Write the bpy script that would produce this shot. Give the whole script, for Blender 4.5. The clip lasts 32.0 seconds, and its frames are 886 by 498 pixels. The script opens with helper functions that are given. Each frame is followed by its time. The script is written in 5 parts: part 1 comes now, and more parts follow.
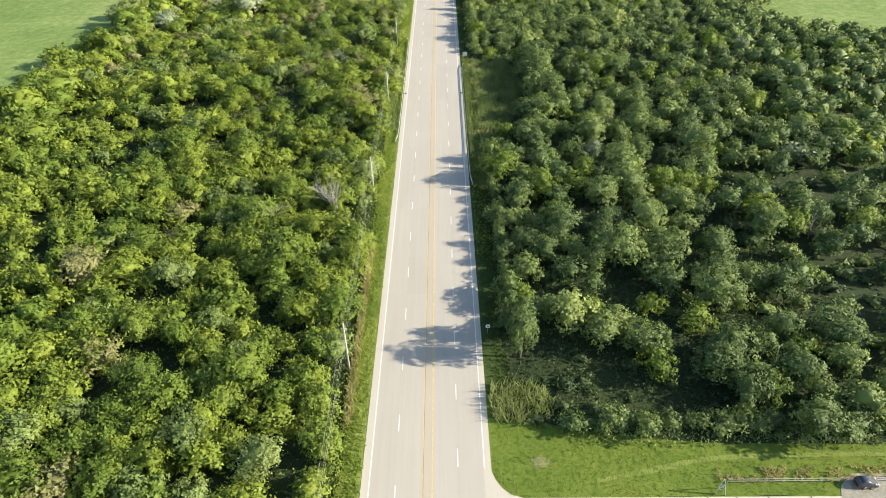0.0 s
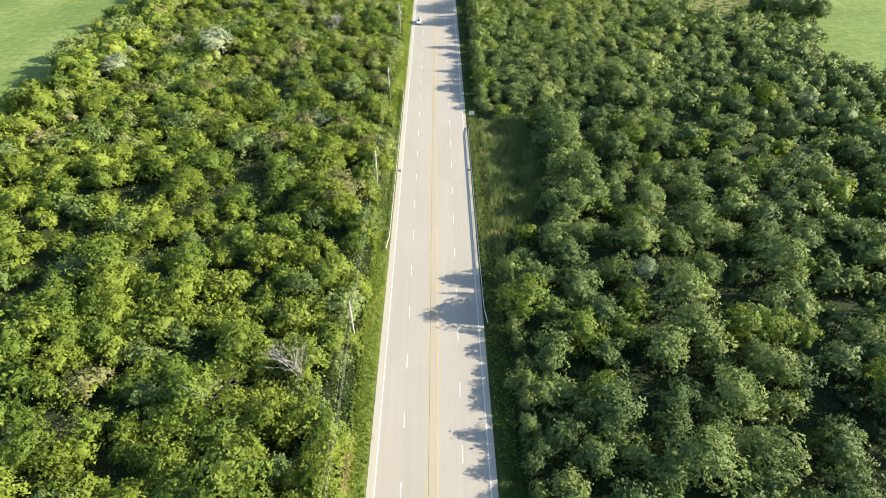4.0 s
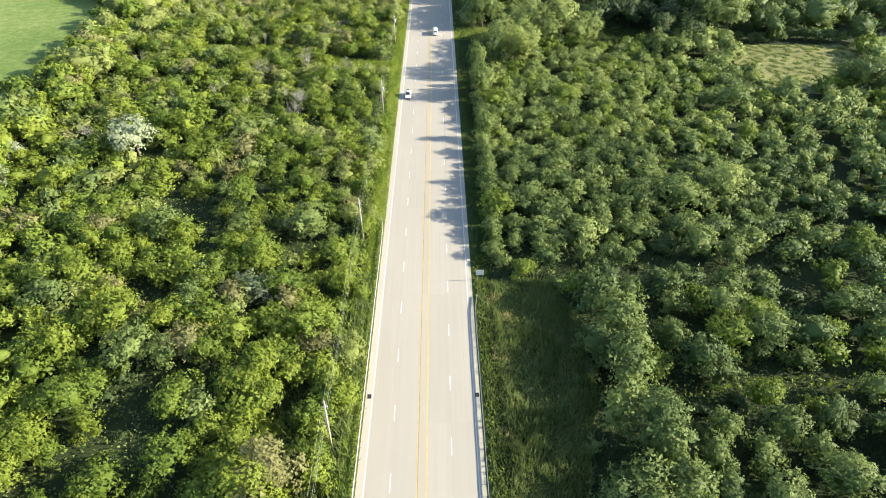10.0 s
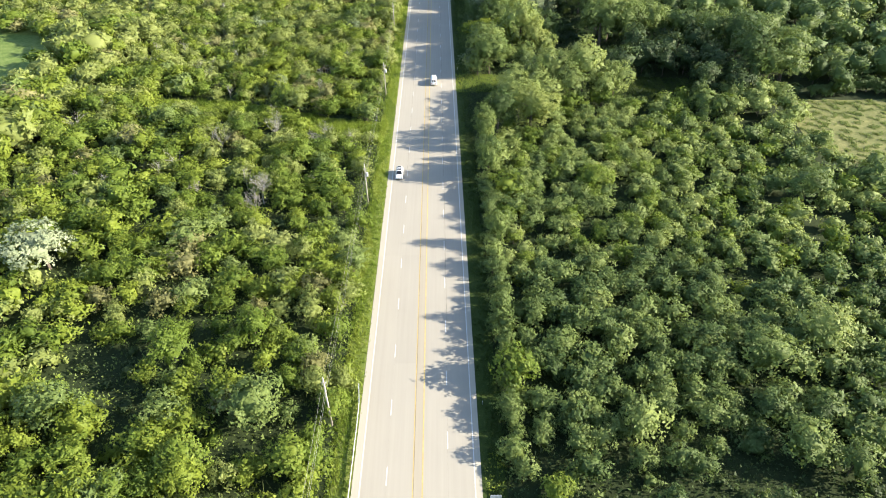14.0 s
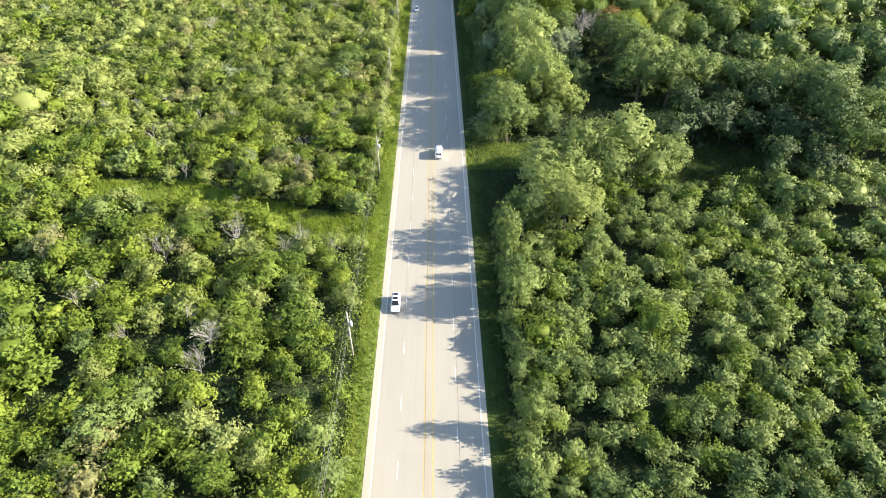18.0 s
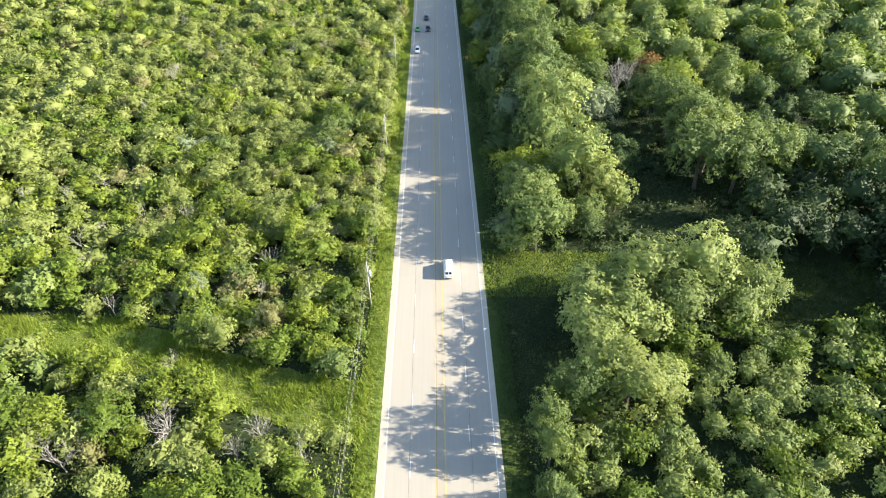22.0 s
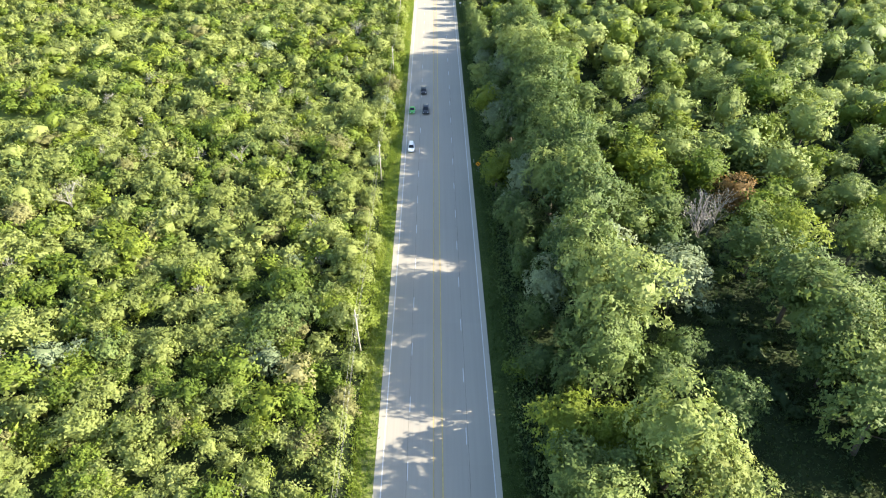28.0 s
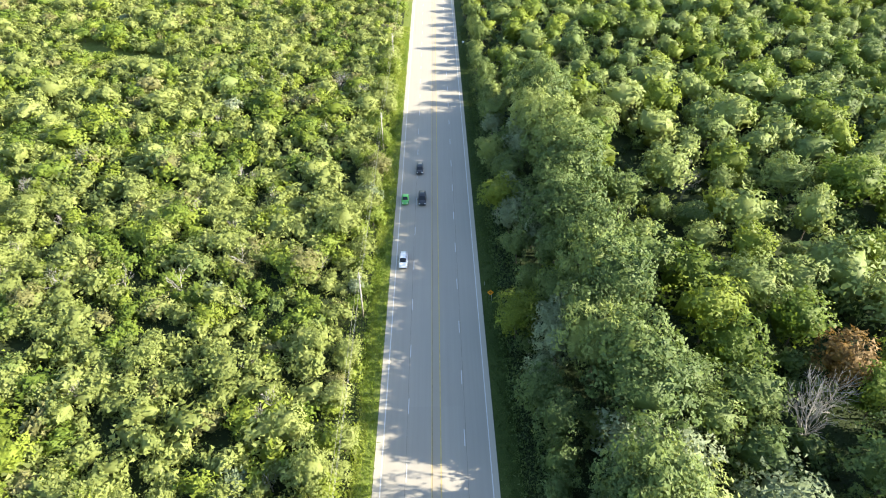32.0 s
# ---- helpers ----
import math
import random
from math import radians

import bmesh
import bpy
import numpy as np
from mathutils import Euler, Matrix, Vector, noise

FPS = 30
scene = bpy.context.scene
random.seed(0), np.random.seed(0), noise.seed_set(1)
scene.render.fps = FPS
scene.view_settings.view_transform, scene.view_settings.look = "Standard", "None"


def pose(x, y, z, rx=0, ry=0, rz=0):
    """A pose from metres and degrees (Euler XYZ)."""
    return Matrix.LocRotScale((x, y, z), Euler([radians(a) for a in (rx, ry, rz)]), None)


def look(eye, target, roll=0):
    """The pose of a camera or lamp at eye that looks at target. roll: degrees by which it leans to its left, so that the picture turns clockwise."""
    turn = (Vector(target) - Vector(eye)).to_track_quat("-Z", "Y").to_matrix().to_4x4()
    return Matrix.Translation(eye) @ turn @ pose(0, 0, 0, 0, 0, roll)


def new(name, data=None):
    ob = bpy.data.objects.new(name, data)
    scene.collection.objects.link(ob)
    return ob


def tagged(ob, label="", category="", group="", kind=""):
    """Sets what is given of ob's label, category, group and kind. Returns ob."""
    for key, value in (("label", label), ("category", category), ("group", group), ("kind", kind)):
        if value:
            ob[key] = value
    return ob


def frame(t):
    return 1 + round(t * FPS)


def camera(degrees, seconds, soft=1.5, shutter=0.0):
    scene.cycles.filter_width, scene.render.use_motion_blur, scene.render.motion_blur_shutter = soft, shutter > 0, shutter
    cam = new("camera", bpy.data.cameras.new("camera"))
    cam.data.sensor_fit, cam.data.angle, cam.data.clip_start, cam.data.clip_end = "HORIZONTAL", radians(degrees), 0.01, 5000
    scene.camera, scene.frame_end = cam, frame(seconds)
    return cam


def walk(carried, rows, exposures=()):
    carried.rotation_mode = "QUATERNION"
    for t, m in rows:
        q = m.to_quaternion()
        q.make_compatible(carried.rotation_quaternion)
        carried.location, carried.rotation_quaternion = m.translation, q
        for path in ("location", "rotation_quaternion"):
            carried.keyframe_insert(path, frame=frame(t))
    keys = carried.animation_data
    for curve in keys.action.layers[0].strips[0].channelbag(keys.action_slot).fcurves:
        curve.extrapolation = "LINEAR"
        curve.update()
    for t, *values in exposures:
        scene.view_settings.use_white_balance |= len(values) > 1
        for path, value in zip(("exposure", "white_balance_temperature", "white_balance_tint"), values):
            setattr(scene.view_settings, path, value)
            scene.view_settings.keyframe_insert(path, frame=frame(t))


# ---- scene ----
# ---------------------------------------------------------------- camera
cam = camera(71.0, 32.0, soft=1.0)
ROWS = [
    (0.0, 2.72, 0.00, 79.07, -0.332, -37.182, 0.587),
    (1.0, 1.86, 12.07, 79.29, -0.381, -37.255, 0.587),
    (2.0, 1.66, 24.13, 79.48, -0.427, -37.318, 0.587),
    (3.5, 1.76, 42.19, 79.71, -0.488, -37.393, 0.587),
    (5.0, 1.96, 60.20, 79.89, -0.538, -37.447, 0.587),
    (7.0, 2.37, 84.14, 80.06, -0.579, -37.492, 0.587),
    (9.0, 2.99, 108.00, 80.15, -0.589, -37.511, 0.587),
    (11.0, 3.65, 131.80, 80.20, -0.574, -37.508, 0.587),
    (13.0, 3.99, 155.58, 80.22, -0.555, -37.491, 0.587),
    (14.5, 3.87, 173.43, 80.22, -0.551, -37.471, 0.587),
    (16.5, 3.17, 197.29, 80.24, -0.573, -37.440, 0.587),
    (18.0, 2.36, 215.24, 80.26, -0.613, -37.417, 0.587),
    (20.0, 1.23, 239.27, 80.32, -0.691, -37.391, 0.587),
    (22.0, 0.42, 263.44, 80.44, -0.770, -37.375, 0.587),
    (24.0, 0.17, 287.75, 80.63, -0.813, -37.375, 0.587),
    (25.5, 0.32, 306.05, 80.84, -0.800, -37.388, 0.587),
    (27.5, 0.79, 330.50, 81.20, -0.718, -37.429, 0.587),
    (29.0, 1.12, 348.83, 81.56, -0.643, -37.480, 0.587),
    (30.5, 1.26, 367.11, 81.99, -0.633, -37.551, 0.587),
    (32.0, 1.03, 385.26, 82.51, -0.822, -37.644, 0.587),
]
walk(cam, [(t, pose(x, y, z, 90 + pitch, roll, yaw)) for t, x, y, z, yaw, pitch, roll in ROWS],
     exposures=[(0.0, 1.30), (9.0, 1.45), (16.0, 1.55), (25.0, 1.77), (32.0, 1.85)])

# ---------------------------------------------------------------- light
SUN_UP, SUN_AZ = 25.0, 93.0          # elevation; azimuth clockwise from +y (the sun stands over +x)
world = bpy.data.worlds.new("world")
scene.world = world
world.use_nodes = True
wn = world.node_tree
sky = wn.nodes.new("ShaderNodeTexSky")
sky.sky_type, sky.sun_disc = "NISHITA", False
sky.sun_elevation, sky.sun_rotation = radians(SUN_UP), radians(SUN_AZ)
sky.air_density, sky.dust_density, sky.ozone_density = 1.0, 0.8, 1.3
wn.links.new(sky.outputs[0], wn.nodes["Background"].inputs[0])
wn.nodes["Background"].inputs[1].default_value = 0.115
sun_data = bpy.data.lights.new("sun", "SUN")
sun_data.energy, sun_data.angle, sun_data.color = 5.0, radians(0.6), (1.0, 0.91, 0.76)
sun = new("sun", sun_data)
sa, se = radians(SUN_AZ), radians(SUN_UP)
to_sun = Vector((math.sin(sa) * math.cos(se), math.cos(sa) * math.cos(se), math.sin(se)))
sun.matrix_world = look(tuple(to_sun * 300 + Vector((0, 300, 0))), (0, 300, 0))

# ---------------------------------------------------------------- materials


def shader(name):
    m = bpy.data.materials.new(name)
    m.use_nodes = True
    nt = m.node_tree
    return m, nt, nt.nodes["Principled BSDF"]


def node(nt, kind, **values):
    n = nt.nodes.new(kind)
    for k, v in values.items():
        n.inputs[k].default_value = v
    return n


def ramp(nt, source, stops):
    r = nt.nodes.new("ShaderNodeValToRGB")
    while len(r.color_ramp.elements) < len(stops):
        r.color_ramp.elements.new(0.5)
    for e, (p, c) in zip(r.color_ramp.elements, stops):
        e.position, e.color = p, (*c, 1)
    nt.links.new(source, r.inputs[0])
    return r.outputs[0]


def mixed(nt, a, b, factor, mode="MIX"):
    m = nt.nodes.new("ShaderNodeMix")
    m.data_type, m.blend_type = "RGBA", mode
    for socket, v in ((m.inputs[0], factor), (m.inputs[6], a), (m.inputs[7], b)):
        if isinstance(v, bpy.types.NodeSocket):
            nt.links.new(v, socket)
        elif isinstance(v, tuple):
            socket.default_value = (*v, 1)
        else:
            socket.default_value = v
    return m.outputs[2]


def math_node(nt, op, a, b):
    m = nt.nodes.new("ShaderNodeMath")
    m.operation = op
    for socket, v in zip(m.inputs, (a, b)):
        if isinstance(v, bpy.types.NodeSocket):
            nt.links.new(v, socket)
        else:
            socket.default_value = v
    return m.outputs[0]


def position(nt, scale=(1, 1, 1)):
    g = nt.nodes.new("ShaderNodeNewGeometry")
    m = nt.nodes.new("ShaderNodeMapping")
    m.inputs["Scale"].default_value = scale
    nt.links.new(g.outputs["Position"], m.inputs[0])
    return m.outputs[0]


def noise_at(nt, vec, scale, detail=4.0, rough=0.6):
    n = node(nt, "ShaderNodeTexNoise", Scale=scale, Detail=detail, Roughness=rough)
    nt.links.new(vec, n.inputs["Vector"])
    return n.outputs["Fac"]


def relief(nt, bsdf, height, strength, distance):
    b = node(nt, "ShaderNodeBump", Strength=strength, Distance=distance)
    nt.links.new(height, b.inputs["Height"])
    nt.links.new(b.outputs[0], bsdf.inputs["Normal"])


def plain(name, colour, rough=0.6, metal=0.0, vary=0.12, scale=3.0, coat=0.0):
    m, nt, b = shader(name)
    n = noise_at(nt, position(nt), scale)
    dark = tuple(c * (1 - vary) for c in colour)
    light = tuple(min(1, c * (1 + vary)) for c in colour)
    nt.links.new(ramp(nt, n, [(0.3, dark), (0.7, light)]), b.inputs["Base Color"])
    b.inputs["Roughness"].default_value, b.inputs["Metallic"].default_value = rough, metal
    b.inputs["Coat Weight"].default_value = coat
    return m


def leaf_material(name, stops, through_share=0.22, vary=1.0):
    """Leaves: hue varies from plant to plant and from leaf to leaf; light shines through them."""
    m, nt, b = shader(name)
    info = nt.nodes.new("ShaderNodeObjectInfo")
    att = nt.nodes.new("ShaderNodeAttribute")
    att.attribute_name = "tint"
    geo = nt.nodes.new("ShaderNodeNewGeometry")
    plant = math_node(nt, "FRACT", math_node(nt, "ADD", info.outputs["Random"], att.outputs["Fac"]), 0.0)
    wide = noise_at(nt, position(nt), 0.05, 3.0)
    value = math_node(nt, "ADD", math_node(nt, "MULTIPLY", plant, 0.40),
                      math_node(nt, "ADD", math_node(nt, "MULTIPLY", geo.outputs["Random Per Island"], 0.34 * vary),
                                math_node(nt, "MULTIPLY", math_node(nt, "SUBTRACT", wide, 0.40), 0.75)))
    fleck = noise_at(nt, position(nt), 3.5, 3.0, 0.7)
    value = math_node(nt, "ADD", value, math_node(nt, "MULTIPLY", math_node(nt, "SUBTRACT", fleck, 0.48), 0.9 * vary))
    colour = ramp(nt, value, stops)
    nt.links.new(colour, b.inputs["Base Color"])
    relief(nt, b, fleck, 0.45, 0.10)
    b.inputs["Roughness"].default_value = 0.6
    b.inputs["Specular IOR Level"].default_value = 0.22
    t = nt.nodes.new("ShaderNodeBsdfTranslucent")
    nt.links.new(mixed(nt, colour, (1.0, 1.0, 0.45), 0.25, "SOFT_LIGHT"), t.inputs["Color"])
    mix = nt.nodes.new("ShaderNodeMixShader")
    mix.inputs[0].default_value = through_share
    nt.links.new(b.outputs[0], mix.inputs[1])
    nt.links.new(t.outputs[0], mix.inputs[2])
    nt.links.new(mix.outputs[0], nt.nodes["Material Output"].inputs["Surface"])
    return m


LEAF_OLIVE = leaf_material("leaf_olive", [(0.00, (0.098, 0.138, 0.019)), (0.35, (0.158, 0.208, 0.026)), (0.65, (0.212, 0.266, 0.036)), (1.00, (0.268, 0.312, 0.054))], 0.32)
LEAF_PALE = leaf_material("leaf_pale", [(0.00, (0.178, 0.215, 0.060)), (0.40, (0.248, 0.292, 0.082)), (0.75, (0.308, 0.348, 0.112)), (1.00, (0.368, 0.392, 0.168))], 0.40, 0.7)
LEAF_GREEN = leaf_material("leaf_green", [(0.00, (0.076, 0.116, 0.034)), (0.40, (0.135, 0.188, 0.051)), (0.75, (0.196, 0.250, 0.072)), (1.00, (0.255, 0.300, 0.100))], 0.28)
LEAF_FRESH = leaf_material("leaf_fresh", [(0.00, (0.074, 0.118, 0.019)), (0.40, (0.128, 0.186, 0.026)), (0.75, (0.184, 0.240, 0.036)), (1.00, (0.240, 0.290, 0.052))], 0.32)
LEAF_DARK = leaf_material("leaf_dark", [(0.00, (0.048, 0.080, 0.026)), (0.50, (0.098, 0.148, 0.042)), (1.00, (0.164, 0.214, 0.068))], 0.26)
# leaves for shaded spots, with the shade put into the colour
LEAF_PAINTED_SHADE = leaf_material("leaf_shade", [(0.0, (0.024, 0.046, 0.018)), (0.5, (0.058, 0.092, 0.030)), (1.0, (0.110, 0.145, 0.050))], 0.25)
LEAF_WILLOW = leaf_material("leaf_willow", [(0.00, (0.148, 0.198, 0.058)), (0.50, (0.240, 0.296, 0.086)), (1.00, (0.340, 0.382, 0.134))], 0.32)
LEAF_SILVER = leaf_material("leaf_silver", [(0.00, (0.195, 0.235, 0.130)), (0.50, (0.300, 0.345, 0.205)), (1.00, (0.410, 0.450, 0.300))], 0.25)
LEAF_DUN = leaf_material("leaf_dun", [(0.00, (0.135, 0.140, 0.048)), (0.50, (0.215, 0.215, 0.080)), (1.00, (0.310, 0.295, 0.130))], 0.30)
LEAF_GREY = leaf_material("leaf_grey", [(0.00, (0.120, 0.158, 0.078)), (0.50, (0.200, 0.248, 0.130)), (1.00, (0.300, 0.345, 0.205))], 0.26)
LEAF_AUTUMN = leaf_material("leaf_autumn", [(0.00, (0.120, 0.085, 0.028)), (0.50, (0.200, 0.125, 0.040)), (1.00, (0.270, 0.165, 0.055))])
GRASS_BLADE = leaf_material("grass_blade", [(0.00, (0.130, 0.198, 0.030)), (0.40, (0.225, 0.302, 0.045)), (0.75, (0.318, 0.376, 0.070)), (1.00, (0.440, 0.450, 0.150))], 0.45)
LAWN_BLADE = leaf_material("lawn_blade", [(0.00, (0.085, 0.135, 0.020)), (0.50, (0.145, 0.205, 0.030)), (1.00, (0.235, 0.262, 0.060))], 0.4)
DRY_BLADE = leaf_material("dry_blade", [(0.00, (0.270, 0.250, 0.100)), (0.50, (0.420, 0.370, 0.170)), (1.00, (0.540, 0.460, 0.240))], 0.3)
# grass blades for shaded ground; the shade is part of their colour
PAINTED_SHADE_BLADE = leaf_material("shade_blade", [(0.0, (0.034, 0.062, 0.014)), (0.5, (0.066, 0.106, 0.022)), (1.0, (0.120, 0.150, 0.042))], 0.35)
PALE_BLADE = leaf_material("pale_blade", [(0.0, (0.170, 0.215, 0.070)), (0.5, (0.280, 0.325, 0.120)), (1.0, (0.400, 0.410, 0.190))], 0.4)
REED_BLADE = leaf_material("reed_blade", [(0.00, (0.105, 0.150, 0.050)), (0.50, (0.180, 0.232, 0.080)), (1.00, (0.275, 0.300, 0.125))], 0.4)
BARK = plain("bark", (0.13, 0.105, 0.08), 0.9, vary=0.35, scale=6)
DEAD_WOOD = plain("dead_wood", (0.31, 0.29, 0.26), 0.9, vary=0.25, scale=5)
POLE_WOOD = plain("pole_wood", (0.42, 0.38, 0.32), 0.85, vary=0.2, scale=4)


def ground_material(name, stops, scale=0.5, bump=0.25, stretch=(1, 1, 1), rough=0.95, patch=0.05, grain=4.0):
    m, nt, b = shader(name)
    vec = position(nt, stretch)
    value = math_node(nt, "ADD", math_node(nt, "MULTIPLY", noise_at(nt, vec, scale, 6.0, 0.65), 0.55),
                      math_node(nt, "ADD", math_node(nt, "MULTIPLY", noise_at(nt, vec, patch, 3.0), 0.45),
                                math_node(nt, "MULTIPLY", math_node(nt, "SUBTRACT", noise_at(nt, vec, grain, 3.0), 0.5), 0.5)))
    nt.links.new(ramp(nt, value, stops), b.inputs["Base Color"])
    b.inputs["Roughness"].default_value = rough
    b.inputs["Specular IOR Level"].default_value = 0.2
    relief(nt, b, noise_at(nt, vec, grain, 4.0), bump, 0.3)
    return m


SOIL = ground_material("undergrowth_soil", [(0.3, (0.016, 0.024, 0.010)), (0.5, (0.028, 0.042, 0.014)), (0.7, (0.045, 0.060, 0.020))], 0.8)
LAWN = ground_material("mown_grass", [(0.3, (0.066, 0.104, 0.013)), (0.5, (0.100, 0.144, 0.018)), (0.7, (0.154, 0.178, 0.032))], 0.7, 0.2)
# darker copy of the grass, with tree shade put into its colour
PAINTED_SHADE_GRASS = ground_material("shade_grass", [(0.3, (0.026, 0.044, 0.010)), (0.5, (0.042, 0.066, 0.014)), (0.7, (0.066, 0.090, 0.022))], 0.7, 0.3)
FIELD = ground_material("field_grass", [(0.32, (0.072, 0.125, 0.026)), (0.5, (0.140, 0.200, 0.048)), (0.66, (0.225, 0.270, 0.092))], 0.35, 0.35, patch=0.03, grain=2.0)
HAY = ground_material("dry_meadow", [(0.3, (0.085, 0.105, 0.036)), (0.5, (0.165, 0.175, 0.062)), (0.7, (0.270, 0.255, 0.105))], 0.3, 0.6, (0.6, 1.6, 1), grain=1.6)
VERGE = ground_material("verge_grass", [(0.3, (0.088, 0.125, 0.022)), (0.5, (0.146, 0.186, 0.036)), (0.7, (0.236, 0.245, 0.078))], 0.8, 0.3, (1, 0.35, 1))
MARSH = ground_material("marsh_soil", [(0.3, (0.040, 0.058, 0.016)), (0.5, (0.080, 0.098, 0.028)), (0.7, (0.170, 0.160, 0.060))], 0.4, 0.4)
GRAVEL = ground_material("gravel", [(0.3, (0.16, 0.145, 0.11)), (0.5, (0.27, 0.25, 0.20)), (0.7, (0.36, 0.34, 0.28))], 2.0, 0.4, grain=12)


def concrete(name, colour, spread):
    m, nt, b = shader(name)
    info = nt.nodes.new("ShaderNodeObjectInfo")
    long_vec = position(nt, (1, 0.02, 1))
    streak = noise_at(nt, long_vec, 1.6, 4.0, 0.7)
    fine = noise_at(nt, position(nt), 9.0, 5.0)
    blot = noise_at(nt, position(nt, (1, 0.5, 1)), 0.12, 3.0)
    v = math_node(nt, "ADD", math_node(nt, "MULTIPLY", streak, 0.45), math_node(nt, "ADD", math_node(nt, "MULTIPLY", fine, 0.15),
                  math_node(nt, "ADD", math_node(nt, "MULTIPLY", blot, 0.3), math_node(nt, "MULTIPLY", info.outputs["Random"], 0.10))))
    lo = tuple(c * (1 - spread) for c in colour)
    hi = tuple(c * (1 + spread) for c in colour)
    nt.links.new(ramp(nt, v, [(0.25, lo), (0.75, hi)]), b.inputs["Base Color"])
    b.inputs["Roughness"].default_value = 0.8
    relief(nt, b, fine, 0.15, 0.02)
    return m


LANE = concrete("worn_concrete", (0.350, 0.320, 0.262), 0.11)
SHOULDER = concrete("pale_concrete", (0.405, 0.370, 0.295), 0.10)
TAR = plain("tar_seal", (0.075, 0.066, 0.05), 0.6, vary=0.3)
OLD_TAR = plain("old_tar_seal", (0.15, 0.115, 0.065), 0.7, vary=0.3)
MEDIAN = concrete("brownish_concrete", (0.355, 0.312, 0.240), 0.11)
WHITE_PAINT = plain("white_road_paint", (0.62, 0.62, 0.60), 0.6, vary=0.12, scale=2.5)
YELLOW_PAINT = plain("yellow_road_paint", (0.50, 0.375, 0.14), 0.6, vary=0.18, scale=2.0)
STEEL = plain("galvanised_steel", (0.52, 0.54, 0.56), 0.42, 0.75, 0.12)
DARK_STEEL = plain("dark_iron", (0.05, 0.05, 0.05), 0.6, 0.5, 0.3)
SIGN_GREY = plain("bare_aluminium", (0.60, 0.64, 0.68), 0.4, 0.35, 0.06)
SIGN_ORANGE = plain("orange_sign_face", (0.85, 0.36, 0.02), 0.5, 0.0, 0.05)
SIGN_WHITE = plain("white_sign_face", (0.78, 0.79, 0.80), 0.5, 0.0, 0.05)
BLACK_PAINT = plain("black_paint", (0.02, 0.02, 0.02), 0.5)
CERAMIC = plain("grey_ceramic", (0.55, 0.56, 0.58), 0.3)
WIRE = plain("weathered_wire", (0.30, 0.29, 0.27), 0.5, 0.5)
m_water, nt_w, b_w = shader("pond_water")
b_w.inputs["Base Color"].default_value = (0.16, 0.18, 0.19, 1)
b_w.inputs["Roughness"].default_value = 0.08
relief(nt_w, b_w, noise_at(nt_w, position(nt_w), 1.5), 0.08, 0.1)
WATER = m_water

# ---------------------------------------------------------------- mesh helpers


def mesh_from(name, verts, faces, material, tint=None, smooth=False, normals=None):
    """A mesh from numpy arrays: verts (n, 3), faces (m, k) with k alike for all."""
    verts, faces = np.asarray(verts, np.float32), np.asarray(faces, np.int32)
    me = bpy.data.meshes.new(name)
    k = faces.shape[1]
    me.vertices.add(len(verts))
    me.vertices.foreach_set("co", verts.ravel())
    me.loops.add(faces.size)
    me.loops.foreach_set("vertex_index", faces.ravel())
    me.polygons.add(len(faces))
    me.polygons.foreach_set("loop_start", np.arange(0, faces.size, k, dtype=np.int32))
    me.update(calc_edges=True)
    if tint is not None:
        a = me.attributes.new("tint", "FLOAT", "POINT")
        a.data.foreach_set("value", np.asarray(tint, np.float32))
    if normals is not None:
        me.shade_smooth()
        a = me.attributes.new("custom_normal", "FLOAT_VECTOR", "POINT")
        a.data.foreach_set("vector", np.asarray(normals, np.float32).ravel())
    if smooth:
        me.shade_smooth()
    me.materials.append(material)
    return me


def bm_mesh(name, bm, material, smooth=False):
    me = bpy.data.meshes.new(name)
    bm.to_mesh(me)
    bm.free()
    if smooth:
        me.shade_smooth()
    me.materials.append(material)
    return me


def part(name, bm, material, parent, label="", smooth=False):
    ob = new(name, bm_mesh(name, bm, material, smooth))
    ob.parent = parent
    if label:
        ob["label"] = label
    return ob


def box(bm, x0, y0, z0, x1, y1, z1):
    r = bmesh.ops.create_cube(bm, size=1.0, matrix=Matrix.Translation(((x0 + x1) / 2, (y0 + y1) / 2, (z0 + z1) / 2)) @ Matrix.Diagonal((x1 - x0, y1 - y0, z1 - z0, 1)))
    return r["verts"]


def rod(bm, a, b, r0, r1, sides=6):
    a, b = Vector(a), Vector(b)
    d = b - a
    m = Matrix.Translation((a + b) / 2) @ d.to_track_quat("Z", "Y").to_matrix().to_4x4()
    bmesh.ops.create_cone(bm, cap_ends=True, segments=sides, radius1=r0, radius2=r1, depth=d.length, matrix=m)


def empty(name, x, y, z=0.0, turn=0.0):
    e = new(name)
    e.matrix_world = pose(x, y, z, 0, 0, turn)
    e.empty_display_size = 0.3
    return e


def sheet(name, outline, z, material, wobble=0.6, step=2.5, seed=1):
    """A flat patch of ground with an uneven outline."""
    pts = []
    for (ax, ay), (bx, by) in zip(outline, outline[1:] + outline[:1]):
        n = max(1, int(math.hypot(bx - ax, by - ay) / step))
        for i in range(n):
            x, y = ax + (bx - ax) * i / n, ay + (by - ay) * i / n
            v = noise.noise_vector(Vector((x * 0.23, y * 0.23, seed * 7.1)))
            pts.append((x + v.x * wobble, y + v.y * wobble, z))
    bm = bmesh.new()
    f = bm.faces.new([bm.verts.new(p) for p in pts])
    bmesh.ops.triangulate(bm, faces=[f])
    return bm_mesh(name, bm, material)

# ---------------------------------------------------------------- ground and road
Y0, Y1 = -60.0, 720.0                 # the stretch of road that is built
EDGE_L, EDGE_R = -9.35, 9.15          # edges of the paved strip

